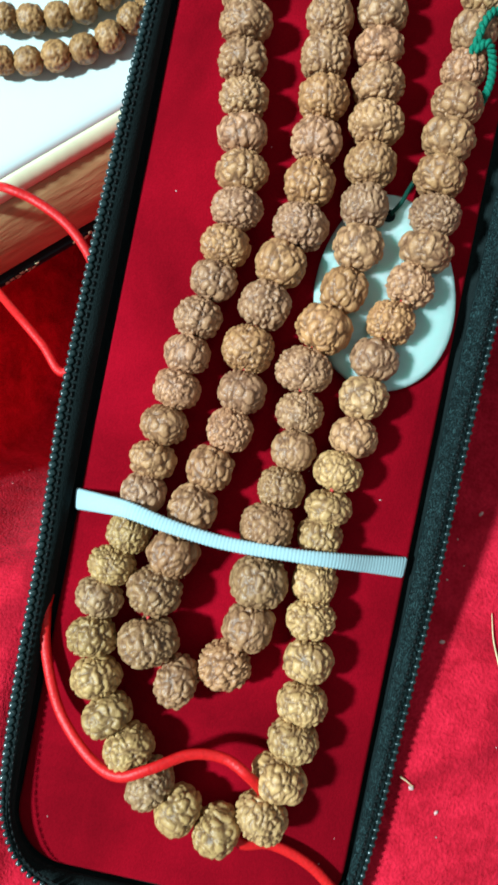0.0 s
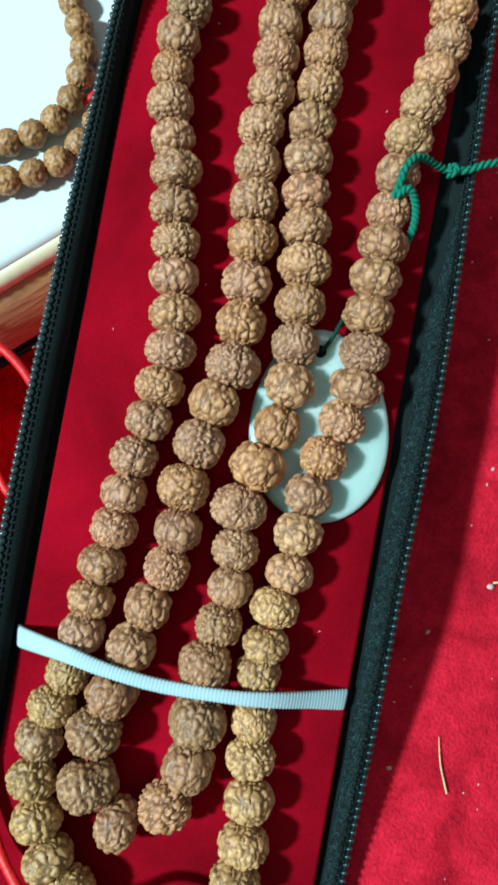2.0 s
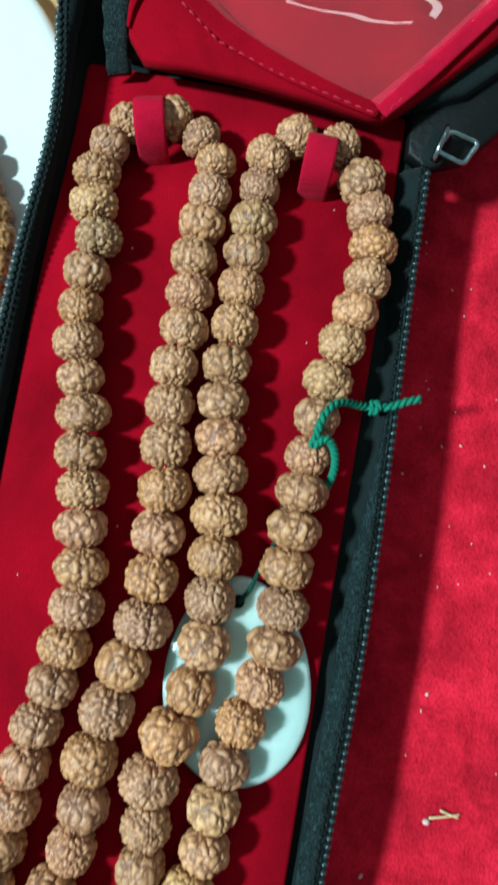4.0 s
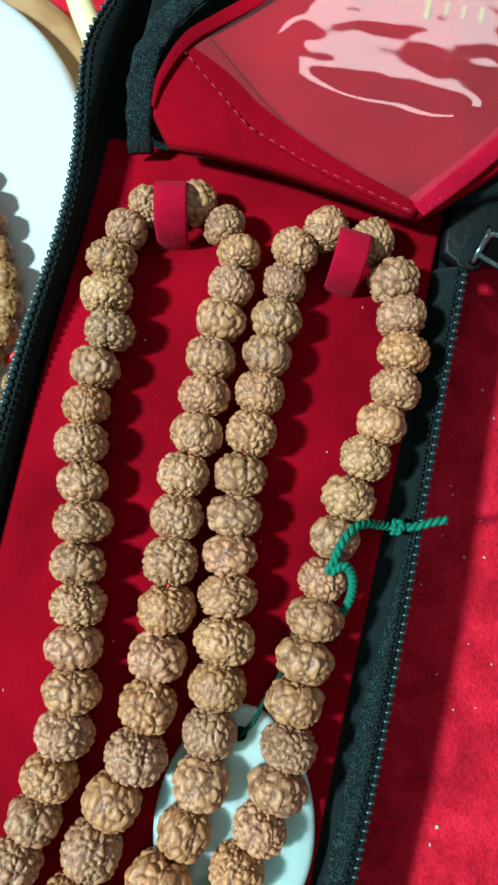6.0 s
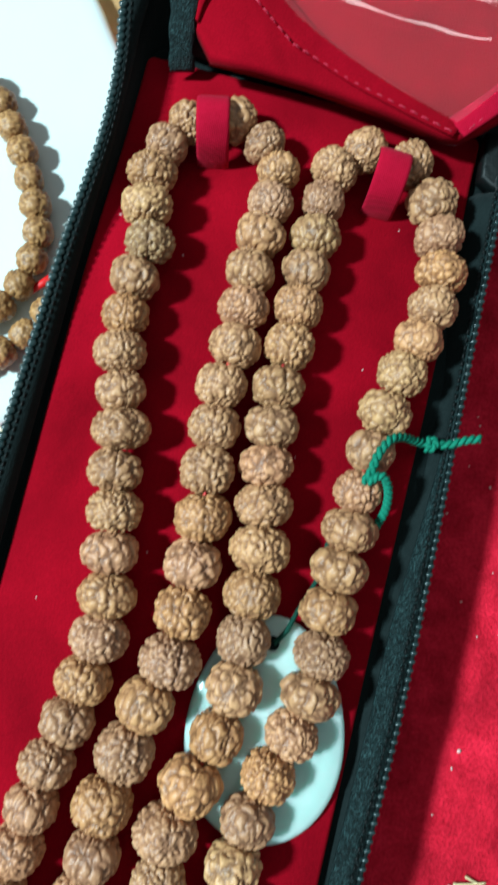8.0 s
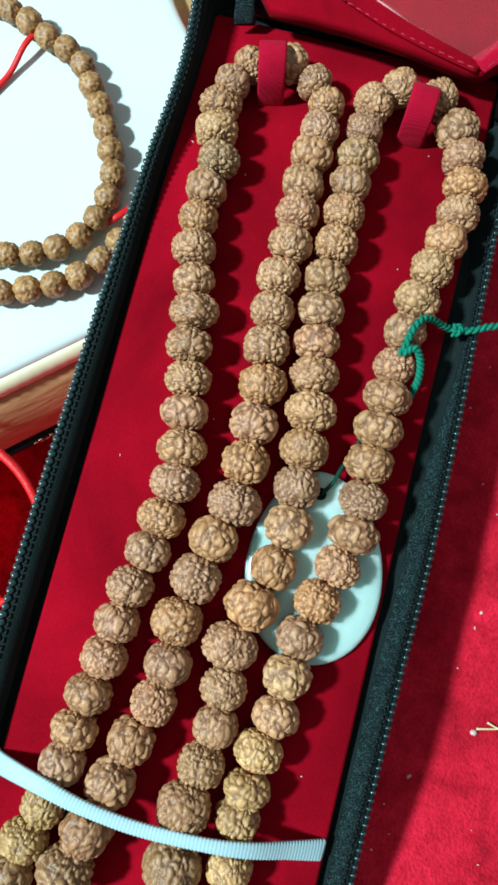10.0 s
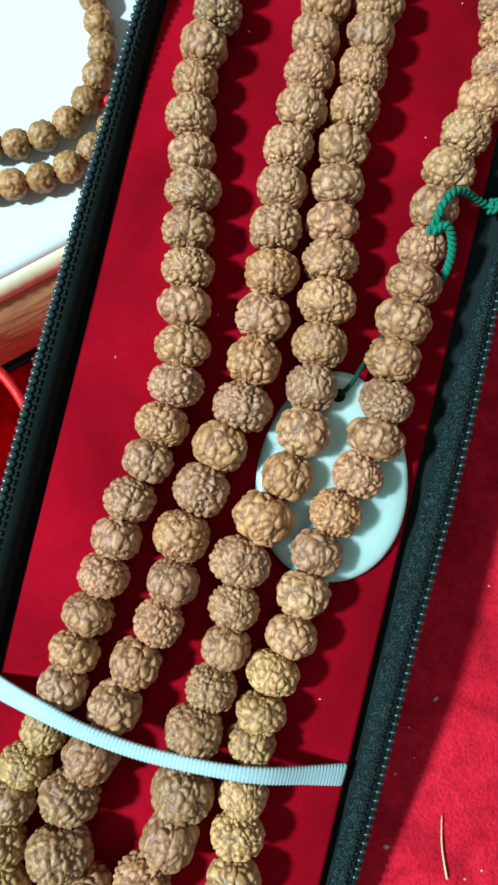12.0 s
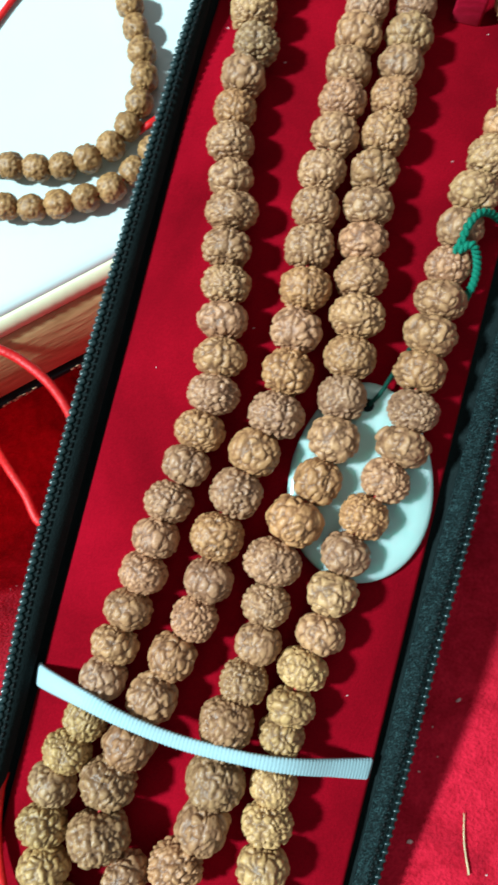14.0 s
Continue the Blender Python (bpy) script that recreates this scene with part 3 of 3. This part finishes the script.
INNER_LEFT = [(-11.8, 144.9, 9.0), (-5.2, 141.5, 8.8), (-1.2, 136.7, 8.7), (-1.2, 129.6, 9.2), (-1.5, 122.4, 9.9), (-1.6, 114.9, 9.8), (-1.1, 107.8, 9.7), (-0.9, 100.4, 9.8), (-1.5, 92.9, 9.8), (-0.9, 85.3, 9.8), (-0.2, 77.3, 10.4), (1.1, 69.1, 10.7), (1.4, 60.8, 10.8), (1.7, 52.3, 10.8), (1.8, 43.6, 11.3), (-0.6, 35.6, 10.8), (-2.0, 27.1, 10.9), (-3.4, 18.0, 10.8), (-3.0, 9.5, 10.1), (-3.8, 1.7, 9.6), (-6.1, -6.5, 9.8), (-7.8, -14.8, 10.3), (-9.8, -24.3, 10.7), (-11.8, -32.2, 11.5), (-10.9, -41.9, 12.4), (-4.0, -48.6, 10.8), (4.6, -43.6, 10.3)]
INNER_RIGHT = [(14.2, 145.5, 8.9), (9.1, 139.6, 9.8), (8.5, 132.7, 8.8), (8.6, 124.9, 9.9), (8.4, 117.8, 9.4), (8.6, 110.5, 9.5), (8.7, 102.8, 9.8), (8.4, 95.1, 9.9), (9.1, 87.7, 10.5), (9.8, 80.7, 10.4), (11.0, 73.7, 10.7), (12.2, 66.1, 11.4), (12.9, 58.2, 10.5), (13.2, 50.1, 10.1), (13.7, 41.8, 10.6), (12.6, 33.2, 9.8), (10.2, 24.7, 11.6), (8.0, 16.1, 11.4), (9.0, 7.8, 9.6), (9.3, 0.3, 9.4), (8.4, -7.5, 9.8), (7.1, -15.5, 11.2), (7.9, -26.1, 11.8), (7.6, -35.2, 10.8)]
OUTER_RIGHT = [(23.3, 145.0, 8.9), (28.9, 137.8, 10.1), (31.5, 130.9, 10.0), (33.1, 123.9, 10.1), (32.8, 116.7, 9.7), (31.5, 109.8, 9.6), (29.8, 103.0, 9.5), (28.4, 95.2, 10.1), (27.5, 87.7, 9.4), (26.9, 80.2, 9.2), (27.0, 73.2, 10.4), (26.7, 65.9, 11.0), (26.5, 58.5, 10.9), (27.1, 50.9, 10.6), (26.8, 43.7, 11.0), (25.2, 36.5, 10.0), (22.9, 28.8, 10.0), (21.2, 21.0, 9.8), (20.6, 13.1, 10.4), (20.4, 5.2, 9.7), (18.6, -2.0, 10.1), (18.2, -9.4, 9.9), (17.8, -15.2, 9.4), (18.6, -24.3, 9.3), (19.2, -31.4, 10.1), (20.4, -39.4, 10.2), (20.9, -47.7, 10.4), (20.6, -55.0, 10.6), (19.4, -62.6, 11.5), (17.5, -70.7, 11.3)]


def bead_mesh(name, seed, mat, nu=112, nv=72, warty=1.0):
    """A grooved, knobbly seed of unit radius with its string hole along z."""
    rnd = random.Random(seed)
    faces_n = rnd.choice((5, 5, 5, 6, 4))
    off = Vector((rnd.uniform(0, 50), rnd.uniform(0, 50), rnd.uniform(0, 50)))
    size = rnd.choice((2.6, 3.0, 3.3, 3.7))
    depth = rnd.uniform(0.85, 1.2)
    long = rnd.uniform(0.5, 0.8)
    turn0 = rnd.uniform(0, math.tau)
    verts, groove_shade, crown = [], [], []
    for j in range(nv + 1):
        th = math.pi * j / nv
        for i in range(nu):
            ph = math.tau * i / nu
            d = Vector((math.sin(th) * math.cos(ph), math.sin(th) * math.sin(ph), math.cos(th)))
            sq = 1 / (abs(d.x) ** 2.3 + abs(d.y) ** 2.3 + abs(d.z) ** 2.3) ** (1 / 2.3)
            w = Vector((d.x, d.y, d.z * long)) * size + off
            w += 0.42 * Vector((noise.noise(w * 1.3), noise.noise(w * 1.3 + Vector((9, 0, 0))), noise.noise(w * 1.3 + Vector((0, 9, 0)))))
            dist, _ = noise.voronoi(w)
            gap = dist[1] - dist[0]
            flat_ = smooth01((noise.noise(d * 1.9 + off * 1.7) + 0.45) / 0.5)  # some cheeks are worn smooth
            ridge = 1 - (1 - min(1.0, gap * 1.9)) ** 1.7
            low = noise.noise(d * 1.4 + off) * 0.05
            wobble = 0.10 * noise.noise(Vector((d.z * 2.5, 1, 2)) + off)
            seam = abs(((ph + turn0 + wobble) * faces_n / math.tau) % 1 - 0.5) * 2
            seam = smooth01((1 - seam) / 0.075)
            hole = smooth01((math.sin(th) - 0.08) / 0.22)
            fine = noise.noise(w * 2.4) * 0.016
            r = 0.90 * sq + low + depth * (0.5 + 0.5 * flat_) * 0.135 * warty * (ridge - 1) + 0.063 + fine - 0.075 * (1 - seam) - 0.22 * (1 - hole)
            verts.append(tuple(d * r))
            # Colour darkening of creases, seams and the string hole, where shade gathers.
            groove_shade.append(max((1 - ridge / 0.5) * (0.4 + 0.6 * flat_) if ridge < 0.5 else 0, 0.7 * (1 - seam), 1 - hole) * 0.78)
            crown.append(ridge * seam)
    faces = []
    for j in range(nv):
        for i in range(nu):
            a, b = j * nu + i, j * nu + (i + 1) % nu
            faces.append((a, a + nu, b + nu, b))
    me = bpy.data.meshes.new(name)
    me.from_pydata(verts, [], faces)
    at = me.attributes.new("groove_shade", "FLOAT", "POINT")
    at.data.foreach_set("value", groove_shade)
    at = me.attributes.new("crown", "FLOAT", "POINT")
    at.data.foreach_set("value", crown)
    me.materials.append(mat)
    me.polygons.foreach_set("use_smooth", [True] * len(me.polygons))
    return me


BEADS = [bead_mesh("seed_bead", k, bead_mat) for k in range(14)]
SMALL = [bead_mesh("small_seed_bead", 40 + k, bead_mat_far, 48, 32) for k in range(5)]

necklace = thing("bead_necklace", "long necklace of knobbly brown seed beads lying on red velvet", "necklace")


ORANGE = {("inner_left", 11), ("inner_left", 13), ("inner_left", 17), ("inner_right", 15), ("inner_right", 16), ("outer_right", 3), ("outer_left", 6), ("outer_right", 16)}
PALE = {("outer_right", 7), ("outer_right", 18), ("outer_right", 6), ("inner_right", 3), ("outer_left", 3)}
OLIVE = {("outer_left", 25), ("outer_left", 4), ("outer_left", 30)}


def tone(k, y, strand):
    """Natural colour of a seed: most greyish rose-brown, the low outer ones honey-yellow, a few orange."""
    rnd = random.Random(k * 7 + len(strand))
    warm = rnd.uniform(-0.04, 0.05)
    if (strand, k) in ORANGE:
        c = [1.09, 0.97, 0.76]
    elif (strand, k) in PALE:
        c = [1.10, 1.14, 0.98]
    elif (strand, k) in OLIVE:
        c = [0.93, 1.0, 0.90]
    elif strand == "outer_right" and y < 0:
        c = [1.18, 1.27, 0.98]
    elif strand == "outer_left" and y < -20:
        c = [1.10, 1.22, 0.88]
    elif strand in ("inner_left", "inner_right") and y < 0:
        c = rnd.choice(([0.90, 0.85, 0.76], [0.96, 0.86, 0.74], [0.88, 0.88, 0.76]))
    elif strand == "small":
        c = [1.05, 1.0, 0.9]
    else:
        c = rnd.choice(([1.0, 0.93, 0.93], [1.02, 0.98, 0.84], [0.97, 0.93, 0.92], [1.05, 1.0, 0.90]))
        c = [c[0] + warm, c[1], c[2] - warm]
    return (*c, 1)


def string_beads(owner, beads, strand, meshes, z0, seed):
    rnd = random.Random(seed)
    n = len(beads)
    rise = bow if z0 > 0 else lambda y: 0.0
    for i, (x, y, d) in enumerate(beads):
        a, b = Vector(beads[max(i - 1, 0)][:2]), Vector(beads[min(i + 1, n - 1)][:2])
        t = (b - a).normalized()
        pitch = (b - a).length / (min(i + 1, n - 1) - max(i - 1, 0))
        ax = max(0.74 * d, min(1.13 * pitch, 1.06 * d))
        ob = new("bead", meshes[rnd.randrange(len(meshes))])
        ob.parent = owner
        ob.color = tone(i, y, strand)
        yaw = math.degrees(math.atan2(t.y, t.x))
        # the seed's z axis lies along the string
        m = pose(x * MM, y * MM, z0 + d * 0.5 * MM + rise(y * MM), 0, 0, yaw + rnd.uniform(-7, 7)) @ pose(0, 0, 0, 0, 90 + rnd.uniform(-6, 6), 0) @ pose(0, 0, 0, 0, 0, rnd.uniform(0, 360))
        ob.matrix_basis = m @ Matrix.Diagonal((d * 0.5 * MM, d * 0.5 * MM, ax * 0.5 * MM, 1))
    bm = bmesh.new()
    q = spline([Vector((x * MM, y * MM, z0 + d * 0.5 * MM + rise(y * MM))) for x, y, d in beads], n * 4)
    tube(bm, q, 0.0004, 6)
    part("thread", bm, red_thread_mat, owner, "red thread between the beads")


string_beads(necklace, OUTER_LEFT, "outer_left", BEADS, PANEL + 0.0002, 3)
string_beads(necklace, OUTER_RIGHT, "outer_right", BEADS, PANEL + 0.0002, 4)
string_beads(necklace, INNER_LEFT, "inner_left", BEADS, PANEL + 0.0002, 5)
string_beads(necklace, INNER_RIGHT, "inner_right", BEADS, PANEL + 0.0002, 6)


# ---- jade pendant on its green cord ----
def pendant():
    top = thing("pendant", "pale green-white polished oval jade pendant on green cord", "pendant")
    bm = bmesh.new()
    m = pose(0.0211, 0.0353, PANEL, 0, 0, 9.5)
    rings = []
    N = 64

    def ring(f, z):
        out = []
        for k in range(N):
            a = math.tau * k / N
            x, y = 14.3 * math.sin(a) * (1 - 0.10 * math.cos(a)), 20.0 * math.cos(a)
            out.append(m @ Vector((x * f * MM, y * f * MM, z * MM)))
        return out
    for f, z in ((0.95, 0.0), (0.99, 0.3), (1.0, 0.9), (0.995, 1.5), (0.975, 1.95), (0.93, 2.25), (0.80, 2.5), (0.5, 2.75), (0.2, 2.85)):
        rings.append(ring(f, z))
    loft(bm, rings)
    part("stone", bm, jade_mat, top, "polished pale jade stone")
    bm = bmesh.new()
    hole = [m @ Vector((1.1 * math.cos(a) * MM, (15.2 + 1.1 * math.sin(a)) * MM, 2.62 * MM)) for a in (k * math.tau / 16 for k in range(17))]
    tube(bm, hole, 0.00025, 5)
    # Black disc set in the uncut stone for the shade inside the hole.
    slab(bm, [((m @ Vector((1.0 * math.cos(a) * MM, (15.2 + 1.0 * math.sin(a)) * MM, 0))).x / MM, (m @ Vector((1.0 * math.cos(a) * MM, (15.2 + 1.0 * math.sin(a)) * MM, 0))).y / MM) for a in (k * math.tau / 14 for k in range(14))], PANEL + 0.0010, PANEL + 0.00275, 0.1)
    part("hole_shade_disc", bm, black_fabric, top, "black disc and ring standing in for the shaded drilled hole")
    bm = bmesh.new()
    q = spline([Vector(p) * MM for p in ((18.9, 50.4, 5.7), (20.4, 53.0, 6.4), (21.6, 56.5, 5.4), (23.6, 62.0, 4.6), (24.6, 66.0, 5.2), (24.0, 70, 6))], 70)
    twisted(bm, q, 0.0005, 18)
    part("cord", bm, dark_green_mat, top, "dark green thin cord")
    bm = bmesh.new()
    q = spline([Vector(p) * MM for p in ((26.9, 81.4, 11.0), (27.6, 83.8, 12.6), (28.0, 86.8, 13.2), (29.6, 90.0, 12.2), (32.2, 91.5, 9.8), (35.2, 91.9, 6.8), (38.4, 92.3, 4.8), (41.8, 93.0, 5.0), (45.0, 94.6, 5.2), (47.6, 95.6, 5.0))], 120)
    twisted(bm, q, 0.00082, 11)
    q = spline([Vector(p) * MM for p in ((27.6, 82.0, 12.2), (29.6, 83.6, 12.6), (31.6, 81.8, 10.6), (32.4, 78.4, 8.6), (31.8, 75.0, 7.0))], 70)
    twisted(bm, q, 0.00082, 7)
    q = spline([Vector(p) * MM for p in ((38.0, 91.2, 4.8), (39.2, 91.6, 5.6), (39.4, 92.9, 5.4), (38.4, 93.2, 5.2), (37.9, 92.2, 5.6), (38.7, 91.4, 5.4))], 40)
    twisted(bm, q, 0.0007, 3)
    part("cord", bm, green_mat, top, "green twisted cord tied round the beads")


pendant()


# ---- red cords ----
def cord(label, path, radius=0.0011, n=90, flat=0.7):
    bm = bmesh.new()
    q = spline([Vector(p) * MM for p in path], n)
    tube(bm, q, radius, 10, 0.0, flat)
    return tagged(mesh_object("red_cord", bm, red_cord_mat), label, "cord", "red cords")


cord("bright red satin cord looped over the beads", [(-33.4, -38.6, 2.8), (-33.0, -42, 4.2), (-30.8, -50.4, 5.0), (-25.6, -60, 6.4), (-17.8, -66, 9.5), (-11.2, -67.2, 12.4), (-5.4, -64.2, 13.2), (1.6, -60.6, 11.5), (8.2, -60.2, 11.0), (13.4, -62.2, 12.0), (17.0, -66, 9), (18.5, -68.6, 6)])
cord("bright red satin cord trailing over the case edge", [(13.2, -77.0, 6.5), (15.6, -78.2, 6), (21, -77.6, 5.0), (28.4, -79.6, 5.0), (34.5, -83.6, 5.2), (39.4, -89, 6.2), (44, -96, 4.5), (52, -104, -4.0), (60, -118, -6.5)])
cord("bright red satin cord trailing beside the plate", [(-84, 48, -40), (-74, 47.8, -22), (-65.8, 45.0, -9), (-57.6, 43.2, -8), (-49.0, 39.1, -8), (-42.4, 32.5, -9), (-39.5, 25, -12), (-41, 16, -16), (-47, 7.6, -20), (-54, 13.4, -22), (-64, 20.5, -26), (-80, 30, -40), (-96, 36, -52)], 0.0011, 160)

# ---- plate on its wooden board, with the second necklace ----
def tray_ring(out, z, wave=0.0):
    """The board's outline moved outwards by that many mm, at height z (each a number, or a function of y)."""
    ring, n = [], len(TRAY)
    for i, (x, y) in enumerate(TRAY):
        (ax, ay), (bx, by) = TRAY[i - 2], TRAY[(i + 2) % n]
        l = math.hypot(bx - ax, by - ay)
        o = (out(y) if callable(out) else out) + wave * (i % 2)
        ring.append(Vector((x + o * (by - ay) / l, y - o * (bx - ax) / l, z(y) if callable(z) else z)) * MM)
    return ring


def between(low, high):
    """A measure that goes over from the straight cut edge to the flat margin of the far corner."""
    return lambda y: low + (high - low) * smooth01((y - 110) / 50)


plate = thing("plate", "glossy white slab with cream rounded edge on a wooden board", "plate")
bm = bmesh.new()
loft(bm, [tray_ring(o, z) for o, z in ((-6, -38), (-0.5, -38), (0.1, -37), (-0.3, -35.4), (-1.2, -34.5), (-2.6, -34.1), (-5, -34.0), (-14, -34.0))])
part("dish", bm, plate_mat, plate, "white glazed top")
bm = bmesh.new()
loft(bm, [tray_ring(between(o, o - 3.6), z, w) for o, z, w in ((-2, -41.2, 0), (2.8, -41.2, 0), (3.1, -40, 0.15), (2.9, -38.4, 0.15), (2.0, -36.8, 0.15), (0.8, -35.9, 0), (-0.2, -35.7, 0), (-0.8, -36.8, 0))])
part("rim", bm, plate_edge_mat, plate, "cream rounded edge")

board = thing("wooden_board", "thick brown wooden board with dark patterned foot", "board")
bm = bmesh.new()
loft(bm, [tray_ring(o, z) for o, z in ((-16, -60), (11.4, -60), (12.0, between(-58.4, -46)), (9.4, between(-51, -42)), (6.2, between(-45, -41.2)), (3.9, -41.6), (1, -41.3), (-16, -41.3))])
part("board_top", bm, wood_mat, board, "brown wooden side")
bm = bmesh.new()
loft(bm, [tray_ring(o, z) for o, z in ((-16, -65), (12.6, -65), (13.4, -63.8), (13.2, -61), (11, -60.1), (-16, -60.1))])
part("foot_ring", bm, black_fabric, board, "black foot moulding")
bm = bmesh.new()
rnd = random.Random(8)
foot = tray_ring(13.4, -62.4)
for k in range(0, 359):
    if noise.noise(Vector((k * 0.16, 4, 1))) < -0.1:
        continue
    for _ in range(2):
        a, b = foot[k], foot[(k + 1) % 360]
        z = rnd.uniform(-1.2, 1.2) * MM
        q = [a.lerp(b, f) + Vector((0, 0, z + rnd.uniform(-0.4, 0.4) * MM)) for f in (0.1, 0.5, rnd.uniform(0.7, 1.0))]
        tube(bm, q, 0.00022, 4)
part("foot_pattern", bm, straw_mat, board, "pale gold pattern strokes")

bm = bmesh.new()
q = spline([Vector(p) * MM for p in ((-66, 218, -37.5), (-59.5, 208, -37.4), (-54.0, 200.2, -37.4), (-46, 189, -37.6))], 40)
tube(bm, q, lambda f: 0.0030 + 0.0006 * math.sin(f * 3), 12)
tagged(mesh_object("bamboo_stick", bm, stick_mat), "pale yellow-green bamboo stick beside the plate", "stick")

small_necklace = thing("small_necklace", "smaller brown seed bead necklace coiled on a white plate", "necklace")


def coil(path, seed):
    d = 7.6
    n = int(spline_length([Vector((x, y, 0)) for x, y in path]) / (d * 0.84))
    q = spline([Vector((x, y, 0)) for x, y in path], n)
    string_beads(small_necklace, [(p.x, p.y, d * (0.95 + 0.1 * random.Random(i + seed).random())) for i, p in enumerate(q)], "small", SMALL, -0.0340, seed)


coil([(-118, 166), (-104, 167), (-92, 163.5), (-83, 159.3), (-74.8, 156.4), (-69.7, 150.3), (-64.8, 144.0), (-61.1, 137.4), (-57.4, 130.6), (-55, 123.4), (-55.2, 115.4), (-57.1, 108.6), (-61.0, 102.9), (-66.6, 98.9), (-73.3, 95.9), (-80.6, 94.3), (-90, 93.8), (-104, 96)], 11)
coil([(-45.0, 113), (-48.4, 106.2), (-51.4, 100.4), (-55.2, 95.0), (-60.6, 91.0), (-67.1, 87.6), (-73.8, 84.8), (-80.6, 83.2), (-92, 82.6), (-104, 84)], 12)
cord("bright red cord trailing over the white plate", [(-104, 122, -33.1), (-98, 138, -33.0), (-93.4, 148, -32.6), (-90, 157.6, -30), (-86, 166, -32.8)], 0.0009, 50)
cord("bright red cord end on the white plate", [(-53.5, 111.0, -31.5), (-50.6, 113.6, -30.5), (-47.2, 118.4, -31.5), (-43, 124, -32.9)], 0.0010, 30)

# ---- straw and lint on the felt ----
def straw(a, b, bend, r=0.00035):
    (ax, ay), (bx, by) = a, b
    mid = ((ax + bx) / 2 + bend, (ay + by) / 2)
    bm = bmesh.new()
    q = spline([Vector((x * MM, y * MM, ground_z(x, y) + 0.0007)) for x, y in (a, mid, b)], 16)
    tube(bm, q, lambda f: r * (1 - 0.5 * f), 6)
    tagged(mesh_object("straw", bm, straw_mat), "short dry straw lying on red felt", "straw", "straws")


straw((62.2, -36.0), (59.5, -25.6), -0.5, 0.00021)
straw((68.4, 8.6), (75.0, 10.4), 0.4, 0.0003)
straw((70.6, 10.6), (74.8, 9.6), -0.3, 0.0003)
straw((44.8, -61.2), (47.8, -62.6), 0.2, 0.0002)
straw((74.8, -32), (77.4, -25), 0.8, 0.0002)


def lint():
    bm = bmesh.new()
    rnd = random.Random(5)
    spots = [(rnd.uniform(46, 95), rnd.uniform(-90, 140), rnd.uniform(0.12, 0.3)) for _ in range(70)]
    spots += [(rnd.uniform(-75, -39), rnd.uniform(-95, 20), rnd.uniform(0.12, 0.28)) for _ in range(25)]
    spots += [(64.1, 34.5, 0.45), (68.0, 7.6, 0.8), (49.6, -33.5, 0.5), (47.5, -63, 0.5), (53.6, -67, 0.4), (55, -5, 0.4)]
    for x, y, r in spots:
        m = Matrix.Translation((x * MM, y * MM, ground_z(x, y) + r * 0.5 * MM)) @ pose(0, 0, 0, 0, 0, rnd.uniform(0, 180)) @ Matrix.Diagonal((rnd.uniform(1, 2.2), 1, 0.7, 1))
        bmesh.ops.create_icosphere(bm, subdivisions=1, radius=r * MM, matrix=m)
    tagged(mesh_object("lint", bm, lint_mat), "pale lint specks scattered on red felt", "lint", "", "stuff")


lint()


def felt_fibres():
    """Loose fibres standing in the felt's nap."""
    rnd = random.Random(21)
    verts, faces = [], []
    for _ in range(6000):
        if rnd.random() < 0.8:
            x, y = rnd.uniform(40, 92), rnd.uniform(-95, 135)
        else:
            x, y = rnd.uniform(-78, -38), rnd.uniform(-100, 10)
        a, l, r = rnd.uniform(0, math.tau), rnd.uniform(0.8, 2.4), rnd.uniform(0.03, 0.05)
        bend, base = rnd.uniform(-0.9, 0.9), ground_z(x, y) / MM
        k = len(verts)
        for f, h in ((0.0, -0.05), (0.5, rnd.uniform(0.05, 0.22)), (1.0, rnd.uniform(0.0, 0.2))):
            px, py = x + f * l * math.cos(a + bend * f), y + f * l * math.sin(a + bend * f)
            for t in range(3):
                b = a + math.tau * t / 3
                verts.append(((px + r * (1 - 0.6 * f) * math.cos(b)) * MM, (py + r * (1 - 0.6 * f) * math.sin(b)) * MM, (base + h + r * (0.8 if t == 0 else 0)) * MM))
        for lev in (0, 3):
            for t in range(3):
                u = (t + 1) % 3
                faces.append((k + lev + t, k + lev + u, k + lev + 3 + u, k + lev + 3 + t))
    me = bpy.data.meshes.new("felt_fibres")
    me.from_pydata(verts, [], faces)
    me.materials.append(felt)
    tagged(new("felt_fibres", me), "loose red fibres of the felt nap", "fibres", "", "stuff")


felt_fibres()


def board_lint():
    bm = bmesh.new()
    rnd = random.Random(15)
    for _ in range(26):
        x, y, r = rnd.uniform(-30, 35), rnd.uniform(-85, 150), rnd.uniform(0.08, 0.2)
        m = Matrix.Translation((x * MM, y * MM, PANEL + bow(y * MM) + r * 0.4 * MM)) @ pose(0, 0, 0, 0, 0, rnd.uniform(0, 180)) @ Matrix.Diagonal((rnd.uniform(1, 2.5), 1, 0.6, 1))
        bmesh.ops.create_icosphere(bm, subdivisions=1, radius=r * MM, matrix=m)
    tagged(mesh_object("board_lint", bm, lint_mat), "tiny pale dust specks on red velvet", "dust", "", "stuff")


board_lint()
